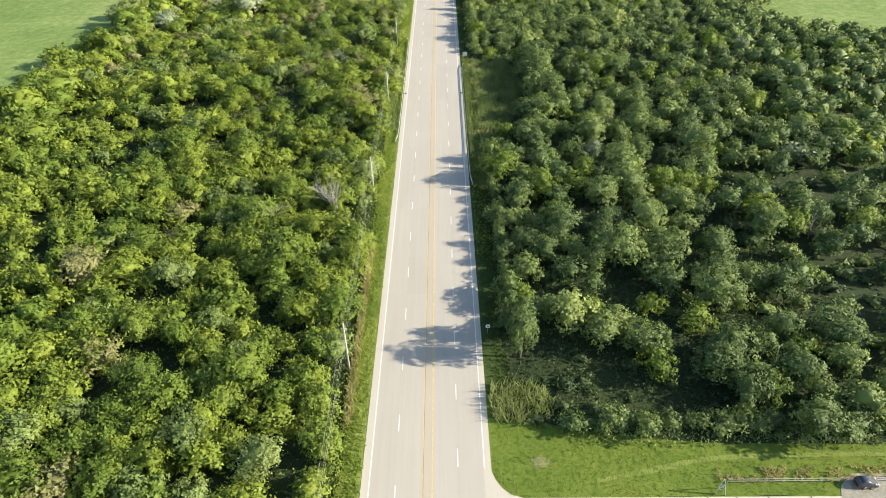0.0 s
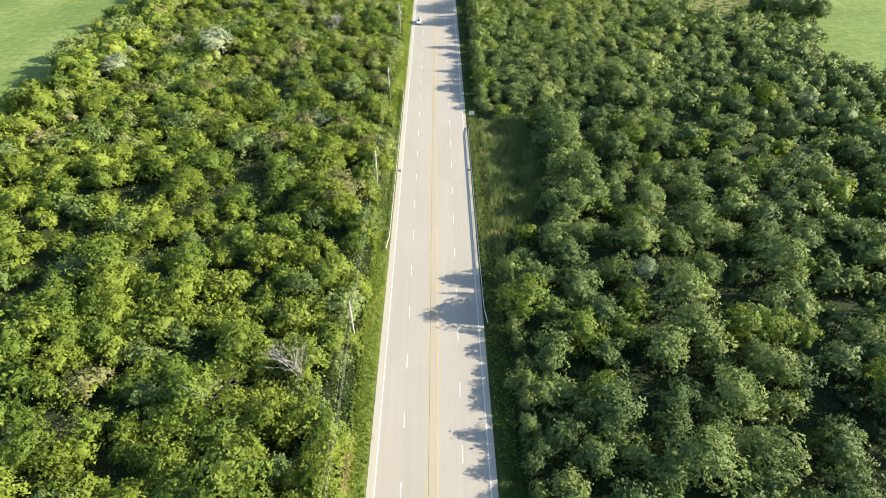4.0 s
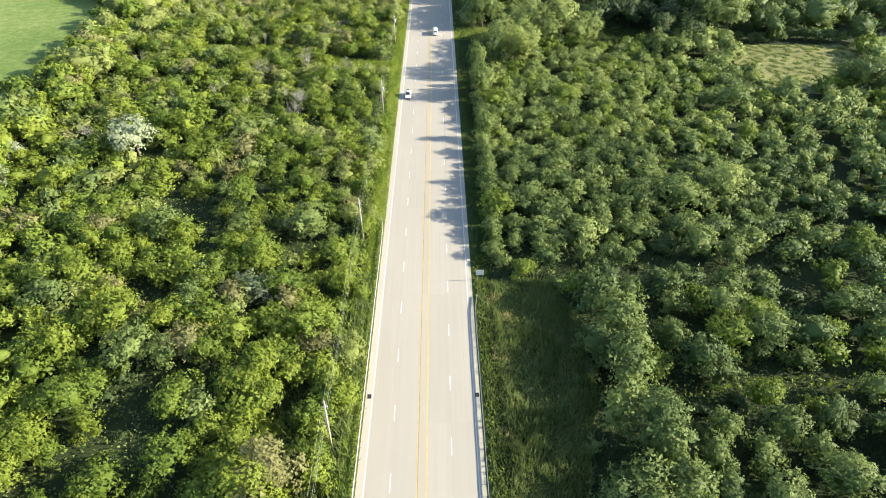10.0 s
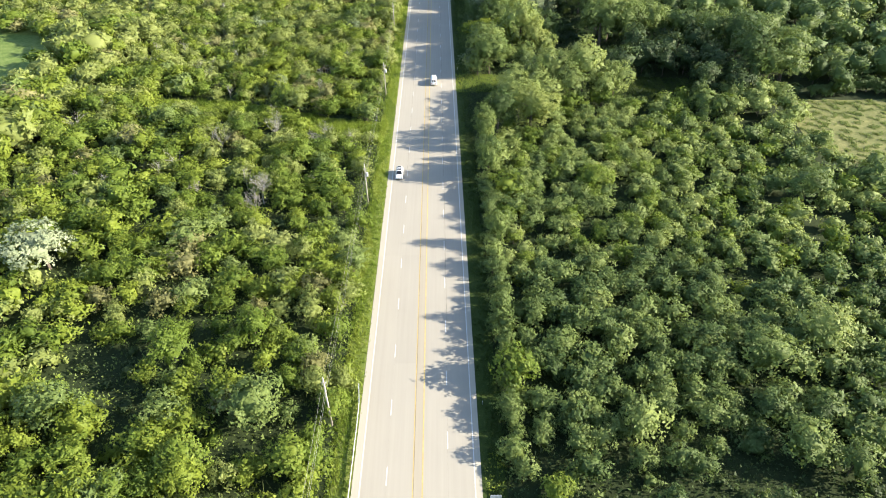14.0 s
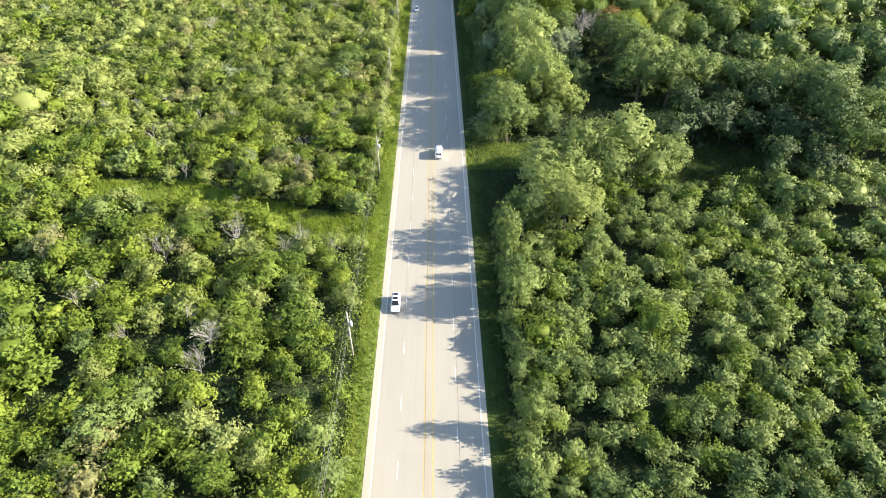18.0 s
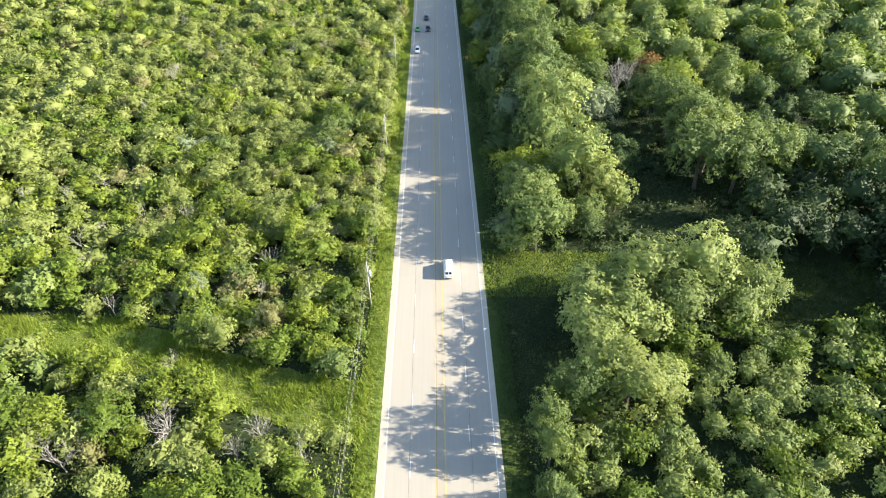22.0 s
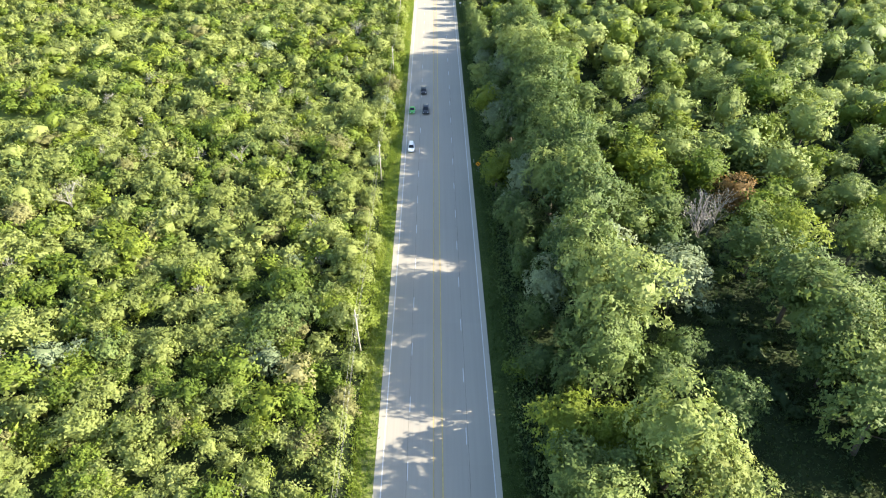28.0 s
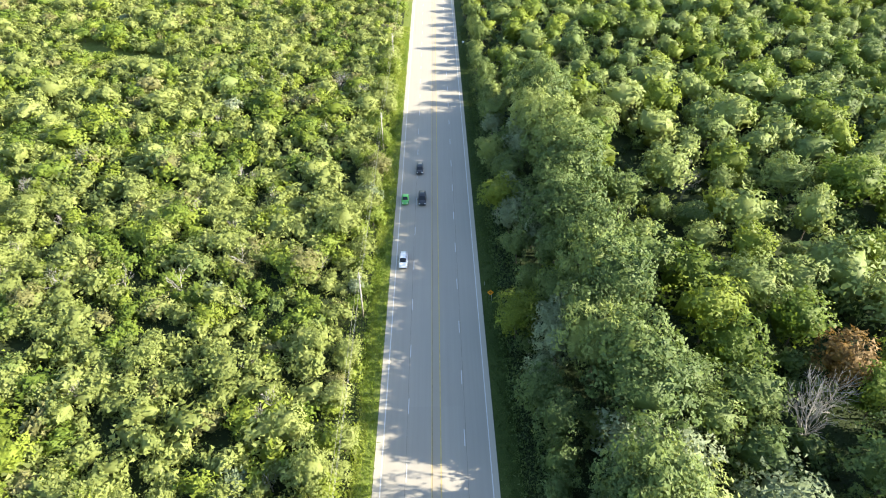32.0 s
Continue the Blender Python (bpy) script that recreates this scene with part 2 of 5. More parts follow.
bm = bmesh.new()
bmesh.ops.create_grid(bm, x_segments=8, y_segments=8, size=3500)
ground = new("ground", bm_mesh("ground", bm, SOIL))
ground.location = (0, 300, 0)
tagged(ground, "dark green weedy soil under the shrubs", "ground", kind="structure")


def patch(name, outline, z, material, label, category, wobble=0.6, seed=1):
    return tagged(new(name, sheet(name, outline, z, material, wobble, seed=seed)), label, category, kind="structure")


FIELD_L = [(-131, 160), (-124, 180), (-131, 210), (-126, 245), (-130, 283), (-124, 325), (-126, 336), (-133, 390), (-150, 412), (-205, 425), (-420, 430), (-420, 150), (-205, 150)]
FIELD_R1 = [(137, 236), (134, 245), (140, 275), (152, 297), (152, 312), (160, 350), (260, 360), (380, 330), (380, 225), (170, 228)]
FIELD_R2 = [(106, 304), (122, 300), (136, 306), (150, 318), (150, 343), (109, 344), (104, 322)]
LAWN_R = [(9.1, 51.5), (9.1, 66), (12.3, 60.5), (28, 57.5), (45, 55.5), (90, 55), (90, 47.2), (13.2, 47.2), (11, 48.2), (9.7, 49.8)]
PATH_L = [(-84, 350), (-70, 350), (-57, 348), (-40, 341), (-29, 336), (-12, 332), (-12, 320), (-17, 321), (-33, 327), (-50, 334.5), (-66, 337.5), (-84, 340)]
CLEAR_R = [(9.1, 319), (9.1, 368), (24, 367), (40, 366), (39, 358), (26, 354), (20, 345), (20, 330), (18, 319)]
MARSH_R = [(9.1, 128), (9.1, 214), (24, 213), (28, 205), (28, 184), (23, 166), (15, 153), (12.5, 128)]
GLADE_R = [(54, 340), (64, 343.5), (71, 341), (82, 348), (89, 361), (66, 364), (59, 353)]
patch("field_west", FIELD_L, 0.03, FIELD, "bright green open grass field beyond the shrubs", "field", 1.6, 2)
patch("field_east", FIELD_R1, 0.03, FIELD, "bright green open field behind the woods", "field", 1.4, 3)
patch("meadow_east", FIELD_R2, 0.05, HAY, "dry yellowish hay meadow among the trees", "meadow", 1.0, 4)
patch("lawn", LAWN_R, 0.03, LAWN, "mown green lawn in the corner of the side road", "lawn", 0.35, 5)
patch("grass_track", PATH_L, 0.03, VERGE, "grassy track between the shrubs", "track", 1.2, 6)
patch("scrub_ground", [(-210, 400), (-112, 400), (-104, 500), (-70, 560), (-40, 690), (-330, 690), (-330, 430), (-210, 430)], 0.02, VERGE, "rough yellow green grass between the low shrubs", "grass", 1.0, 10)
# the whole clearing is coloured dark in place of the shade on it
patch("clearing", CLEAR_R, 0.03, PAINTED_SHADE_GRASS, "grass clearing beside the road, its shade put into the colour", "grass", 0.6, 7)
# dark sheet laid where the willows' shadow falls, to deepen it
patch("shaded_ground", [(12.4, 319), (12.4, 353), (38, 353), (26, 352), (20, 345), (20, 330), (18, 319)], 0.05, SOIL, "dark soil sheet standing for the shade of the willows", "ground", 0.5, 11)
patch("marsh", MARSH_R, 0.03, MARSH, "rough marsh grass below the guardrail", "marsh", 0.6, 8)
# dark soil in place of grass paints the shade of this glade
patch("glade", GLADE_R, 0.03, SOIL, "glade between tall trees, darkened to stand for shade", "grass", 1.2, 9)
patch("mown_track", [(24, 49.6), (31, 50.6), (38, 52.3), (46, 53.3), (90, 53.2), (90, 53.9), (46, 54.0), (37, 53.0), (30, 51.3), (24, 50.2)], 0.045, VERGE, "pale mown track across the lawn", "lawn", 0.25, 16)
patch("bare_patch", [(15.4, 52), (17.6, 52.3), (18.2, 53.2), (17, 54), (15.2, 53.4)], 0.045, HAY, "worn dry patch in the lawn", "lawn patch", 0.5, 15)
patch("pond", [(170, 350), (178, 346), (192, 350), (196, 358), (182, 364), (172, 359)], 0.06, WATER, "small grey pond in the field", "pond", 0.8, 12)
# the east verge gets the darker grass, which paints in the trees' shade
for n, xa, xb, low_y, material in (("verge_west", -12.4, EDGE_L - 0.02, Y0, VERGE), ("verge_east", EDGE_R + 0.02, 12.6, 66, PAINTED_SHADE_GRASS)):
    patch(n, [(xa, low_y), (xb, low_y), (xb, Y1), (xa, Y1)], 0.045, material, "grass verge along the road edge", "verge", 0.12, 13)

# road: slabs of concrete side by side, with narrow joints
road = tagged(new("road", sheet("road_bed", [(EDGE_L + 0.05, Y0), (EDGE_R - 0.05, Y0), (EDGE_R - 0.05, Y1), (EDGE_L + 0.05, Y1)], 0.055, TAR, 0.0, 40.0)),
              "pale four lane concrete road with double yellow line", "road", kind="structure")
STRIPS = [(EDGE_L, -8.05, SHOULDER), (-8.05, -4.47, LANE), (-4.47, -0.70, LANE), (-0.70, 0.70, MEDIAN), (0.70, 4.38, LANE), (4.38, 8.05, LANE), (8.05, EDGE_R, SHOULDER)]
SLAB = 30.0
for x0, x1, material in STRIPS:
    bm = bmesh.new()
    box(bm, x0 + 0.002, 0.001, -0.05, x1 - 0.002, SLAB - 0.001, 0.0)
    me = bm_mesh("slab", bm, material)
    for i in range(int((Y1 - Y0) / SLAB)):
        ob = new("slab", me)
        ob.parent = road
        ob.location = (0, Y0 + i * SLAB, 0.08)
TOP = 0.084


def stripe(name, x, width, y0, y1, material, label, wander=0.0, seed=0):
    """A painted or sealed line along the road."""
    n = max(2, int((y1 - y0) / 3.0))
    v, f = [], []
    for i in range(n + 1):
        y = y0 + (y1 - y0) * i / n
        off = wander * noise.noise(Vector((seed * 3.3, y * 0.13, 0.0)))
        w = width * (1 + (0.5 * noise.noise(Vector((seed * 5.7, y * 0.4, 2.0))) if wander else 0)) / 2
        v += [(x + off - w, y, TOP), (x + off + w, y, TOP)]
        if i:
            f.append((2 * i - 2, 2 * i - 1, 2 * i + 1, 2 * i))
    ob = new(name, mesh_from(name, v, f, material))
    ob.parent = road
    ob["label"] = label
    return ob


stripe("edge_line", -8.21, 0.13, Y0, Y1, WHITE_PAINT, "white edge line")
stripe("edge_line", 8.18, 0.13, 52, Y1, WHITE_PAINT, "white edge line")
stripe("centre_line", -0.70, 0.13, Y0, Y1, YELLOW_PAINT, "yellow centre line")
stripe("centre_line", 0.68, 0.19, Y0, Y1, YELLOW_PAINT, "yellow centre line")
TOP = 0.088
stripe("sealed_joint", -0.60, 0.05, Y0, Y1, OLD_TAR, "dark sealed joint", 0.05, 3)
stripe("sealed_joint", 4.62, 0.03, 250, 530, TAR, "dark sealed joint", 0.05, 4)
stripe("sealed_joint", -4.62, 0.026, 300, 520, TAR, "dark sealed joint", 0.05, 5)
TOP = 0.084
dash_mesh = mesh_from("lane_dash", [(-0.065, 0, 0), (0.065, 0, 0), (0.065, 3.05, 0), (-0.065, 3.05, 0)], [(0, 1, 2, 3)], WHITE_PAINT)
for x, phase in ((-4.49, 0.59), (4.38, 6.51)):
    for i in range(-4, 59):
        ob = new("lane_dash", dash_mesh)
        ob.parent = road
        ob.location = (x, phase + 12.192 * i - 3.05, TOP)

# side road at the start
bm = bmesh.new()
pts = [(9.0, 52.0), (9.2, 51.4), (9.6, 50.2), (10.4, 48.9), (11.6, 47.8), (13.4, 47.3), (140, 46.6), (140, 36.5), (9.0, 36.5)]
f = bm.faces.new([bm.verts.new((x, y, 0.074)) for x, y in pts][::-1])
r = bmesh.ops.extrude_face_region(bm, geom=[f])
bmesh.ops.translate(bm, verts=[v for v in r["geom"] if isinstance(v, bmesh.types.BMVert)], vec=(0, 0, -0.1))
bmesh.ops.recalc_face_normals(bm, faces=bm.faces)
side_road = tagged(new("side_road", bm_mesh("side_road", bm, SHOULDER)), "pale concrete side road with dark sealed cracks", "road", kind="structure")
rng = random.Random(5)
for x in (22.0, 29.5, 34.2, 38.6, 42.5, 46.8, 52.5, 59.0, 66.0):
    bm = bmesh.new()
    prev = None
    for i in range(9):
        y = 36.6 + i * 1.31
        off = rng.uniform(-0.14, 0.14)
        w = rng.uniform(0.05, 0.10)
        cur = [bm.verts.new((x + off - w, y, 0.079)), bm.verts.new((x + off + w, y, 0.079))]
        if prev:
            bm.faces.new((prev[0], prev[1], cur[1], cur[0]))
        prev = cur
    part("sealed_crack", bm, TAR, side_road)

# ---------------------------------------------------------------- foliage
gen = np.random.default_rng(11)


def unit(v):
    return v / np.maximum(np.linalg.norm(v, axis=-1, keepdims=True), 1e-6)


def leaf_cards(p, n, size, lift, rng):
    """Pointed leaf sprays at the points p, facing about along n. Returns verts, triangles and face normals."""
    k = len(p)
    n = unit(n + rng.normal(0, 0.48, (k, 3)))
    n[:, 2] = np.where(n[:, 2] < -0.15, -n[:, 2], n[:, 2])
    a = unit(np.cross(n, rng.normal(0, 1, (k, 3))))
    a = unit(a + np.array([0, 0, lift + 0.3]))
    b = unit(np.cross(n, a))
    s = np.clip(size * rng.lognormal(0, 0.28, (k, 1)), 0.0, size * 1.7)
    tip, low = p + a * s * 0.72, p - a * s * 0.36
    v = np.stack([low - b * s * 0.42, tip, low + b * s * 0.42 + n * s * 0.1], 1)
    face = unit(np.cross(v[:, 1] - v[:, 0], v[:, 2] - v[:, 0]))
    flip = (face * n).sum(1) < 0
    v[flip] = v[flip][:, ::-1]
    face[flip] *= -1
    return v.reshape(-1, 3), np.arange(k * 3).reshape(-1, 3), face


def icosphere(level):
    bm = bmesh.new()
    bmesh.ops.create_icosphere(bm, subdivisions=level, radius=1.0)
    bm.verts.index_update()
    v = np.array([p.co[:] for p in bm.verts])
    f = np.array([[p.index for p in q.verts] for q in bm.faces])
    bm.free()
    return v, f


ICO = {k: icosphere(k) for k in (1, 2)}


def crown(rng, radius, low, high, lobes, leaves, size, shape="round", lift=0.25, core=2, per=9, loose=0.85, fill=0.66):
    """A crown of overlapping lobes round a lumpy leafy core; each lobe carries tufts, each tuft a handful of leaf sprays. Returns verts, faces, normals."""
    half = (high - low) / 2
    centres, radii = [], []
    for i in range(lobes):
        ang = i * 2.4 + rng.uniform(-0.6, 0.6)
        if shape == "spire":
            u = (i + 0.5) / lobes
            rr = radius * (1.08 - u) * 0.55
            d = rr * rng.uniform(0.2, 0.7)
            centres.append((math.cos(ang) * d, math.sin(ang) * d, low + u * 2 * half * 0.95))
            radii.append((rr * 1.05 + 0.15, rr * 1.05 + 0.15, half * 2 / lobes * 1.05))
        else:
            out = rng.uniform(0.36, 0.84) if i else 0.06
            d = radius * out
            dome = math.sqrt(1 - out * out)
            r = radius * (rng.uniform(0.24, 0.40) if i else 0.50)
            rz = min(r * rng.uniform(0.85, 1.30), half)
            top = low + 2 * half * (0.40 + 0.60 * dome) * rng.uniform(0.78, 1.0)
            if i > lobes * 0.66:
                top = low + 2 * half * rng.uniform(0.3, 0.55)
            centres.append((math.cos(ang) * d, math.sin(ang) * d, max(top - rz, low + rz * 0.6)))
            radii.append((r, r, rz))
    centres, radii = np.array(centres), np.array(radii)
    share = radii[:, 0] * radii[:, 2]
    tufts = max(8, leaves // per)
    who = rng.choice(len(centres), size=tufts * 5, p=share / share.sum())
    d = unit(rng.normal(0, 1, (tufts * 5, 3)) + np.array([0, 0, 0.55]))
    p = centres[who] + d * radii[who] * rng.uniform(0.80, 1.22, (tufts * 5, 1))
    hidden = np.zeros(len(p), bool)
    for c, r in zip(centres, radii):
        hidden |= (((p - c) / (r * 0.84)) ** 2).sum(1) < 1
    keep = np.where(~hidden & (p[:, 2] > low + (0.1 if lift < 0 else 0.2) * (high - low)))[0][:tufts]
    whole = unit((p[keep] - np.array([0, 0, low + 0.5 * half])) / np.array([radius, radius, half * 1.4]))
    d = unit(d[keep] * 0.75 + whole * 0.45 + rng.normal(0, 0.22, (len(keep), 3)))
    p, d = np.repeat(p[keep], per, 0), np.repeat(d, per, 0)
    p = p + rng.normal(0, size * loose, p.shape) * np.array([1, 1, 0.75])
    v, f, face = leaf_cards(p, d + np.array([0, 0, 0.25]), size, lift, rng)
    n = np.repeat(unit(d * 0.85 + face * 0.75 + np.array([0, 0, 0.1])), 3, 0)
    # the core: the lobes' outer surface seen from the middle, drawn in a little
    way, faces = ICO[core]
    eye = np.array([0, 0, low + 0.9 * half])
    reach = np.full(len(way), radius * 0.25)
    for c, r in zip(centres, radii):
        o, w = (eye - c) / r, way / r
        qa, qb, qc = (w * w).sum(1), (o * w).sum(1), (o * o).sum() - 1
        disc = qb * qb - qa * qc
        reach = np.maximum(reach, np.where(disc > 0, (-qb + np.sqrt(np.maximum(disc, 0))) / qa, 0))
    cv = eye + way * (reach * rng.uniform(fill - 0.14, fill + 0.14, len(way)))[:, None]
    corner = cv[faces]
    fn = np.cross(corner[:, 1] - corner[:, 0], corner[:, 2] - corner[:, 0])
    cn = np.zeros_like(cv)
    for k in range(3):
        np.add.at(cn, faces[:, k], fn)
    v, n, f = np.concatenate([v, cv]), np.concatenate([n, unit(cn)]), np.concatenate([f, faces + len(v)])
    v[:, 2] = np.maximum(v[:, 2], 0.05)
    return v, f, n


def trunk_mesh(name, height, radius, rng, material, limbs=4, spread=1.0, sides=6):
    bm = bmesh.new()
    bend = Vector((rng.uniform(-0.06, 0.06), rng.uniform(-0.06, 0.06), 1)) * height
    rod(bm, (0, 0, -0.1), bend * 0.5, radius * 1.25, radius * 0.8, sides)
    rod(bm, bend * 0.5, bend, radius * 0.8, radius * 0.3, sides)
    for i in range(limbs):
        u = 0.35 + 0.5 * i / max(1, limbs)
        a = i * 2.4 + rng.uniform(-0.4, 0.4)
        p = bend * u
        tip = p + Vector((math.cos(a) * spread, math.sin(a) * spread, height * 0.22))
        rod(bm, p, tip, radius * 0.45, radius * 0.12, 4)
    return bm_mesh(name, bm, material)


def dead_mesh(name, height, rng, depth=5):
    """A bare tree: a trunk that forks again and again into thin twigs."""
    bm = bmesh.new()
    forks = {5: 5, 4: 3, 3: 3, 2: 2, 1: 2}

    def branch(p, d, length, r, left):
        q = p + d * length
        rod(bm, p, q, r, r * 0.6, 5 if left > 3 else 3)
        if left == 0:
            return
        for i in range(forks[left]):
            turn = Vector((rng.gauss(0, 1), rng.gauss(0, 1), rng.gauss(0.25, 0.4)))
            branch(q if i == 0 else p + d * length * rng.uniform(0.55, 1.0), (d + turn * 0.42).normalized(), length * rng.uniform(0.66, 0.9), max(0.014, r * 0.55), left - 1)

    branch(Vector((0, 0, -0.1)), Vector((rng.uniform(-0.1, 0.1), rng.uniform(-0.1, 0.1), 1)).normalized(), height * 0.26, 0.017 * height, depth)
    return bm_mesh(name, bm, DEAD_WOOD)


# crown shapes: radius, crown base, top, lobes, leaves, leaf size, shape, lift
KINDS = {
    "low": (2.3, 0.0, 1.7, 7, 130, 0.32, "round", 0.45),
    "shrub": (2.4, 0.1, 3.2, 8, 260, 0.33, "round", 0.4),
    "bushy": (3.1, 0.4, 5.6, 11, 520, 0.34, "round", 0.3),
    "broad": (4.2, 1.0, 9.0, 15, 1000, 0.35, "round", 0.2),
    "tall": (5.4, 2.0, 14.0, 21, 1700, 0.37, "round", 0.15),
    "willow": (4.8, 0.8, 12.0, 16, 1900, 0.29, "round", -0.5),
    "spire": (2.2, 0.3, 8.0, 9, 480, 0.33, "spire", 0.3),
}
FINE, SHAPES, TRUNKS, MIDDLE, FAR = {}, {}, {}, {}, {}
VARIANTS = 7
for kind, (r, lo, hi, lobes, leaves, size, shape, lift) in KINDS.items():
    large = kind in ("broad", "tall", "willow")
    FINE[kind] = [crown(gen, r, lo, hi, lobes + int(gen.integers(0, 3)), int(leaves * 2.1), size * 1.0, shape, lift) for _ in range(VARIANTS)]
    SHAPES[kind] = [crown(gen, r, lo, hi, lobes + int(gen.integers(-1, 2)), int(leaves * 1.6), size * 1.10, shape, lift) for _ in range(VARIANTS)]
    MIDDLE[kind] = [crown(gen, r, lo, hi, max(6, lobes - 2), int(leaves * (0.85 if large else 0.62)), size * (1.42 if large else 1.7), shape, lift, 2, 6, 0.75, 0.76) for _ in range(VARIANTS)]
    FAR[kind] = [crown(gen, r, lo, hi, max(6, lobes - 3), int(leaves * (0.36 if large else 0.27)), size * (2.1 if large else 2.4), shape, lift, 2 if large else 1, 4, 0.6, 0.92) for _ in range(VARIANTS)]
    trng = random.Random(len(kind))
    TRUNKS[kind] = [trunk_mesh("trunk", hi * 0.72, 0.02 * hi + 0.03, trng, BARK, 4, r * 0.5) for _ in range(3)]
CROWN_MESH = {}


def crown_mesh(kind, variant, material):
    key = (kind, variant, material.name)
    if key not in CROWN_MESH:
        v, f, n = FINE[kind][variant]
        CROWN_MESH[key] = mesh_from("crown", v, f, material, normals=n)
    return CROWN_MESH[key]


def tree(x, y, kind, material, scale, label, rng, tall=1.0, name="tree", category="tree", group="trees beside the road"):
    """One tree or shrub, with its trunk and crown."""
    e = empty(name, x, y, 0.0)
    e.rotation_euler = (0, 0, rng.uniform(0, 6.28))
    e.scale = (scale * rng.uniform(0.86, 1.16), scale * rng.uniform(0.86, 1.16), scale * tall)
    variant = rng.randrange(VARIANTS)
    for n, me in (("trunk", TRUNKS[kind][variant % 3]), ("crown", crown_mesh(kind, variant, material))):
        ob = new(n, me)
        ob.parent = e
    return tagged(e, label, category, group)

# ---------------------------------------------------------------- where what grows


def inside(poly, x, y):
    x, y = np.asarray(x, float), np.asarray(y, float)
    hit = np.zeros(x.shape, bool)
    for (ax, ay), (bx, by) in zip(poly, poly[1:] + poly[:1]):
        if ay != by:
            hit ^= ((ay > y) != (by > y)) & (x < (bx - ax) * (y - ay) / (by - ay) + ax)
    return hit


CREEK_R = [(28, 182.5), (105, 184.5), (105, 188.5), (28, 187)]
CREEK_L = [(-98, 168.5), (-40, 170.5), (-40, 173), (-98, 173)]
GLADES_L = [[(-152, 508), (-112, 500), (-112, 509), (-150, 519)], [(-132, 528), (-116, 526), (-117, 537), (-130, 538)], [(-136, 612), (-92, 598), (-92, 607), (-134, 624)], [(-138, 412), (-118, 388), (-122, 404), (-136, 424)]]
OPEN = GLADES_L + [FIELD_L, FIELD_R1, FIELD_R2, LAWN_R, PATH_L, CLEAR_R, MARSH_R, GLADE_R, CREEK_R, CREEK_L]


def bare(x, y):
    """True where no shrub or tree may stand."""
    b = (x > np.where((y > 150) & (y < 240), -12.4, -13.8)) & (x < 13.8) | (x > 0) & (y < 56)
    for poly in OPEN:
        b |= inside(poly, x, y)
    return b


NAMES = {"low": "shrub", "shrub": "shrub", "bushy": "bushy_tree", "broad": "broadleaf_tree", "tall": "tall_tree", "willow": "willow_tree", "spire": "conical_tree"}
taken = []        # x, y, radius of the trees that stand apart
rng = random.Random(21)
NEAR_W = "dense olive green roadside shrub tree"
NEAR_E = "leafy green tree at the edge of the road"


def stand(x, y, kind, material, height, label, name="tree", category="tree", group="trees beside the road", wide=1.0):
    r, _, top = KINDS[kind][:3]
    s = height / top
    taken.append((x, y, r * s * wide * 0.8))
    return tree(x, y, kind, material, s * wide, label, rng, 1.0 / wide, NAMES[kind] if name == "tree" else name, category, group)


# roadside trees on the sunny side, whose shadows reach over the lanes: (y, reach of the shadow in x)
TAN_UP = math.tan(radians(SUN_UP))
TEETH_A = [(73.4, -8.8), (77.7, -5.4), (85.4, 2.2), (89.4, 1.3), (95, 5.8), (99, 5), (105.4, 3.6), (110.5, 5.6), (113.6, 4.9), (118, 6.2), (123, 5), (127, 6), (131.3, 5.8), (137.6, 1.4), (141.6, 1.1), (145, 7.6)]
TEETH_B = [(219, 8), (223.9, 6.7), (226.5, 5.6), (230.5, 5), (234, 4), (238, 3), (241.8, 2.7), (246, 3), (250.6, 0.4), (255.5, 4), (259, 5.4), (266, 1.6), (273.5, -3.2), (279, 5), (284, 4), (289, 4.7), (293, 4.5), (300, -9.5), (302.5, -8), (306, -4.6), (310, -0.8)]
TEETH_C = [(316, -8), (320, -10), (324, -11), (556.5, -9), (565.6, -6.7), (571, 0), (577.7, -5.5), (582, -4.3), (591.5, -2.5), (598, -1.5), (606, 2), (614, -7.5), (620, 0), (627.6, -3.8), (634, 2), (641, -4), (650, 0), (659, -3), (668, 1)]
for y, reach in TEETH_A + TEETH_B + TEETH_C:
    x = 14.2 + rng.uniform(0, 0.9) + (1.2 if reach < -3 else 0)
    if 320 < y < 366:
        x += 4
    h = (x - reach) * TAN_UP
    kind = "spire" if y == 137.6 else "bushy" if h < 6.6 else "broad" if h < 10.5 else "tall"
    stand(x, y, kind, rng.choice([LEAF_GREEN, LEAF_GREEN, LEAF_DARK]), h, NEAR_E, wide=0.72 if kind == "bushy" else 0.6)
# the closed row of tall trees that shades the whole road, with two gaps
y = 384.0
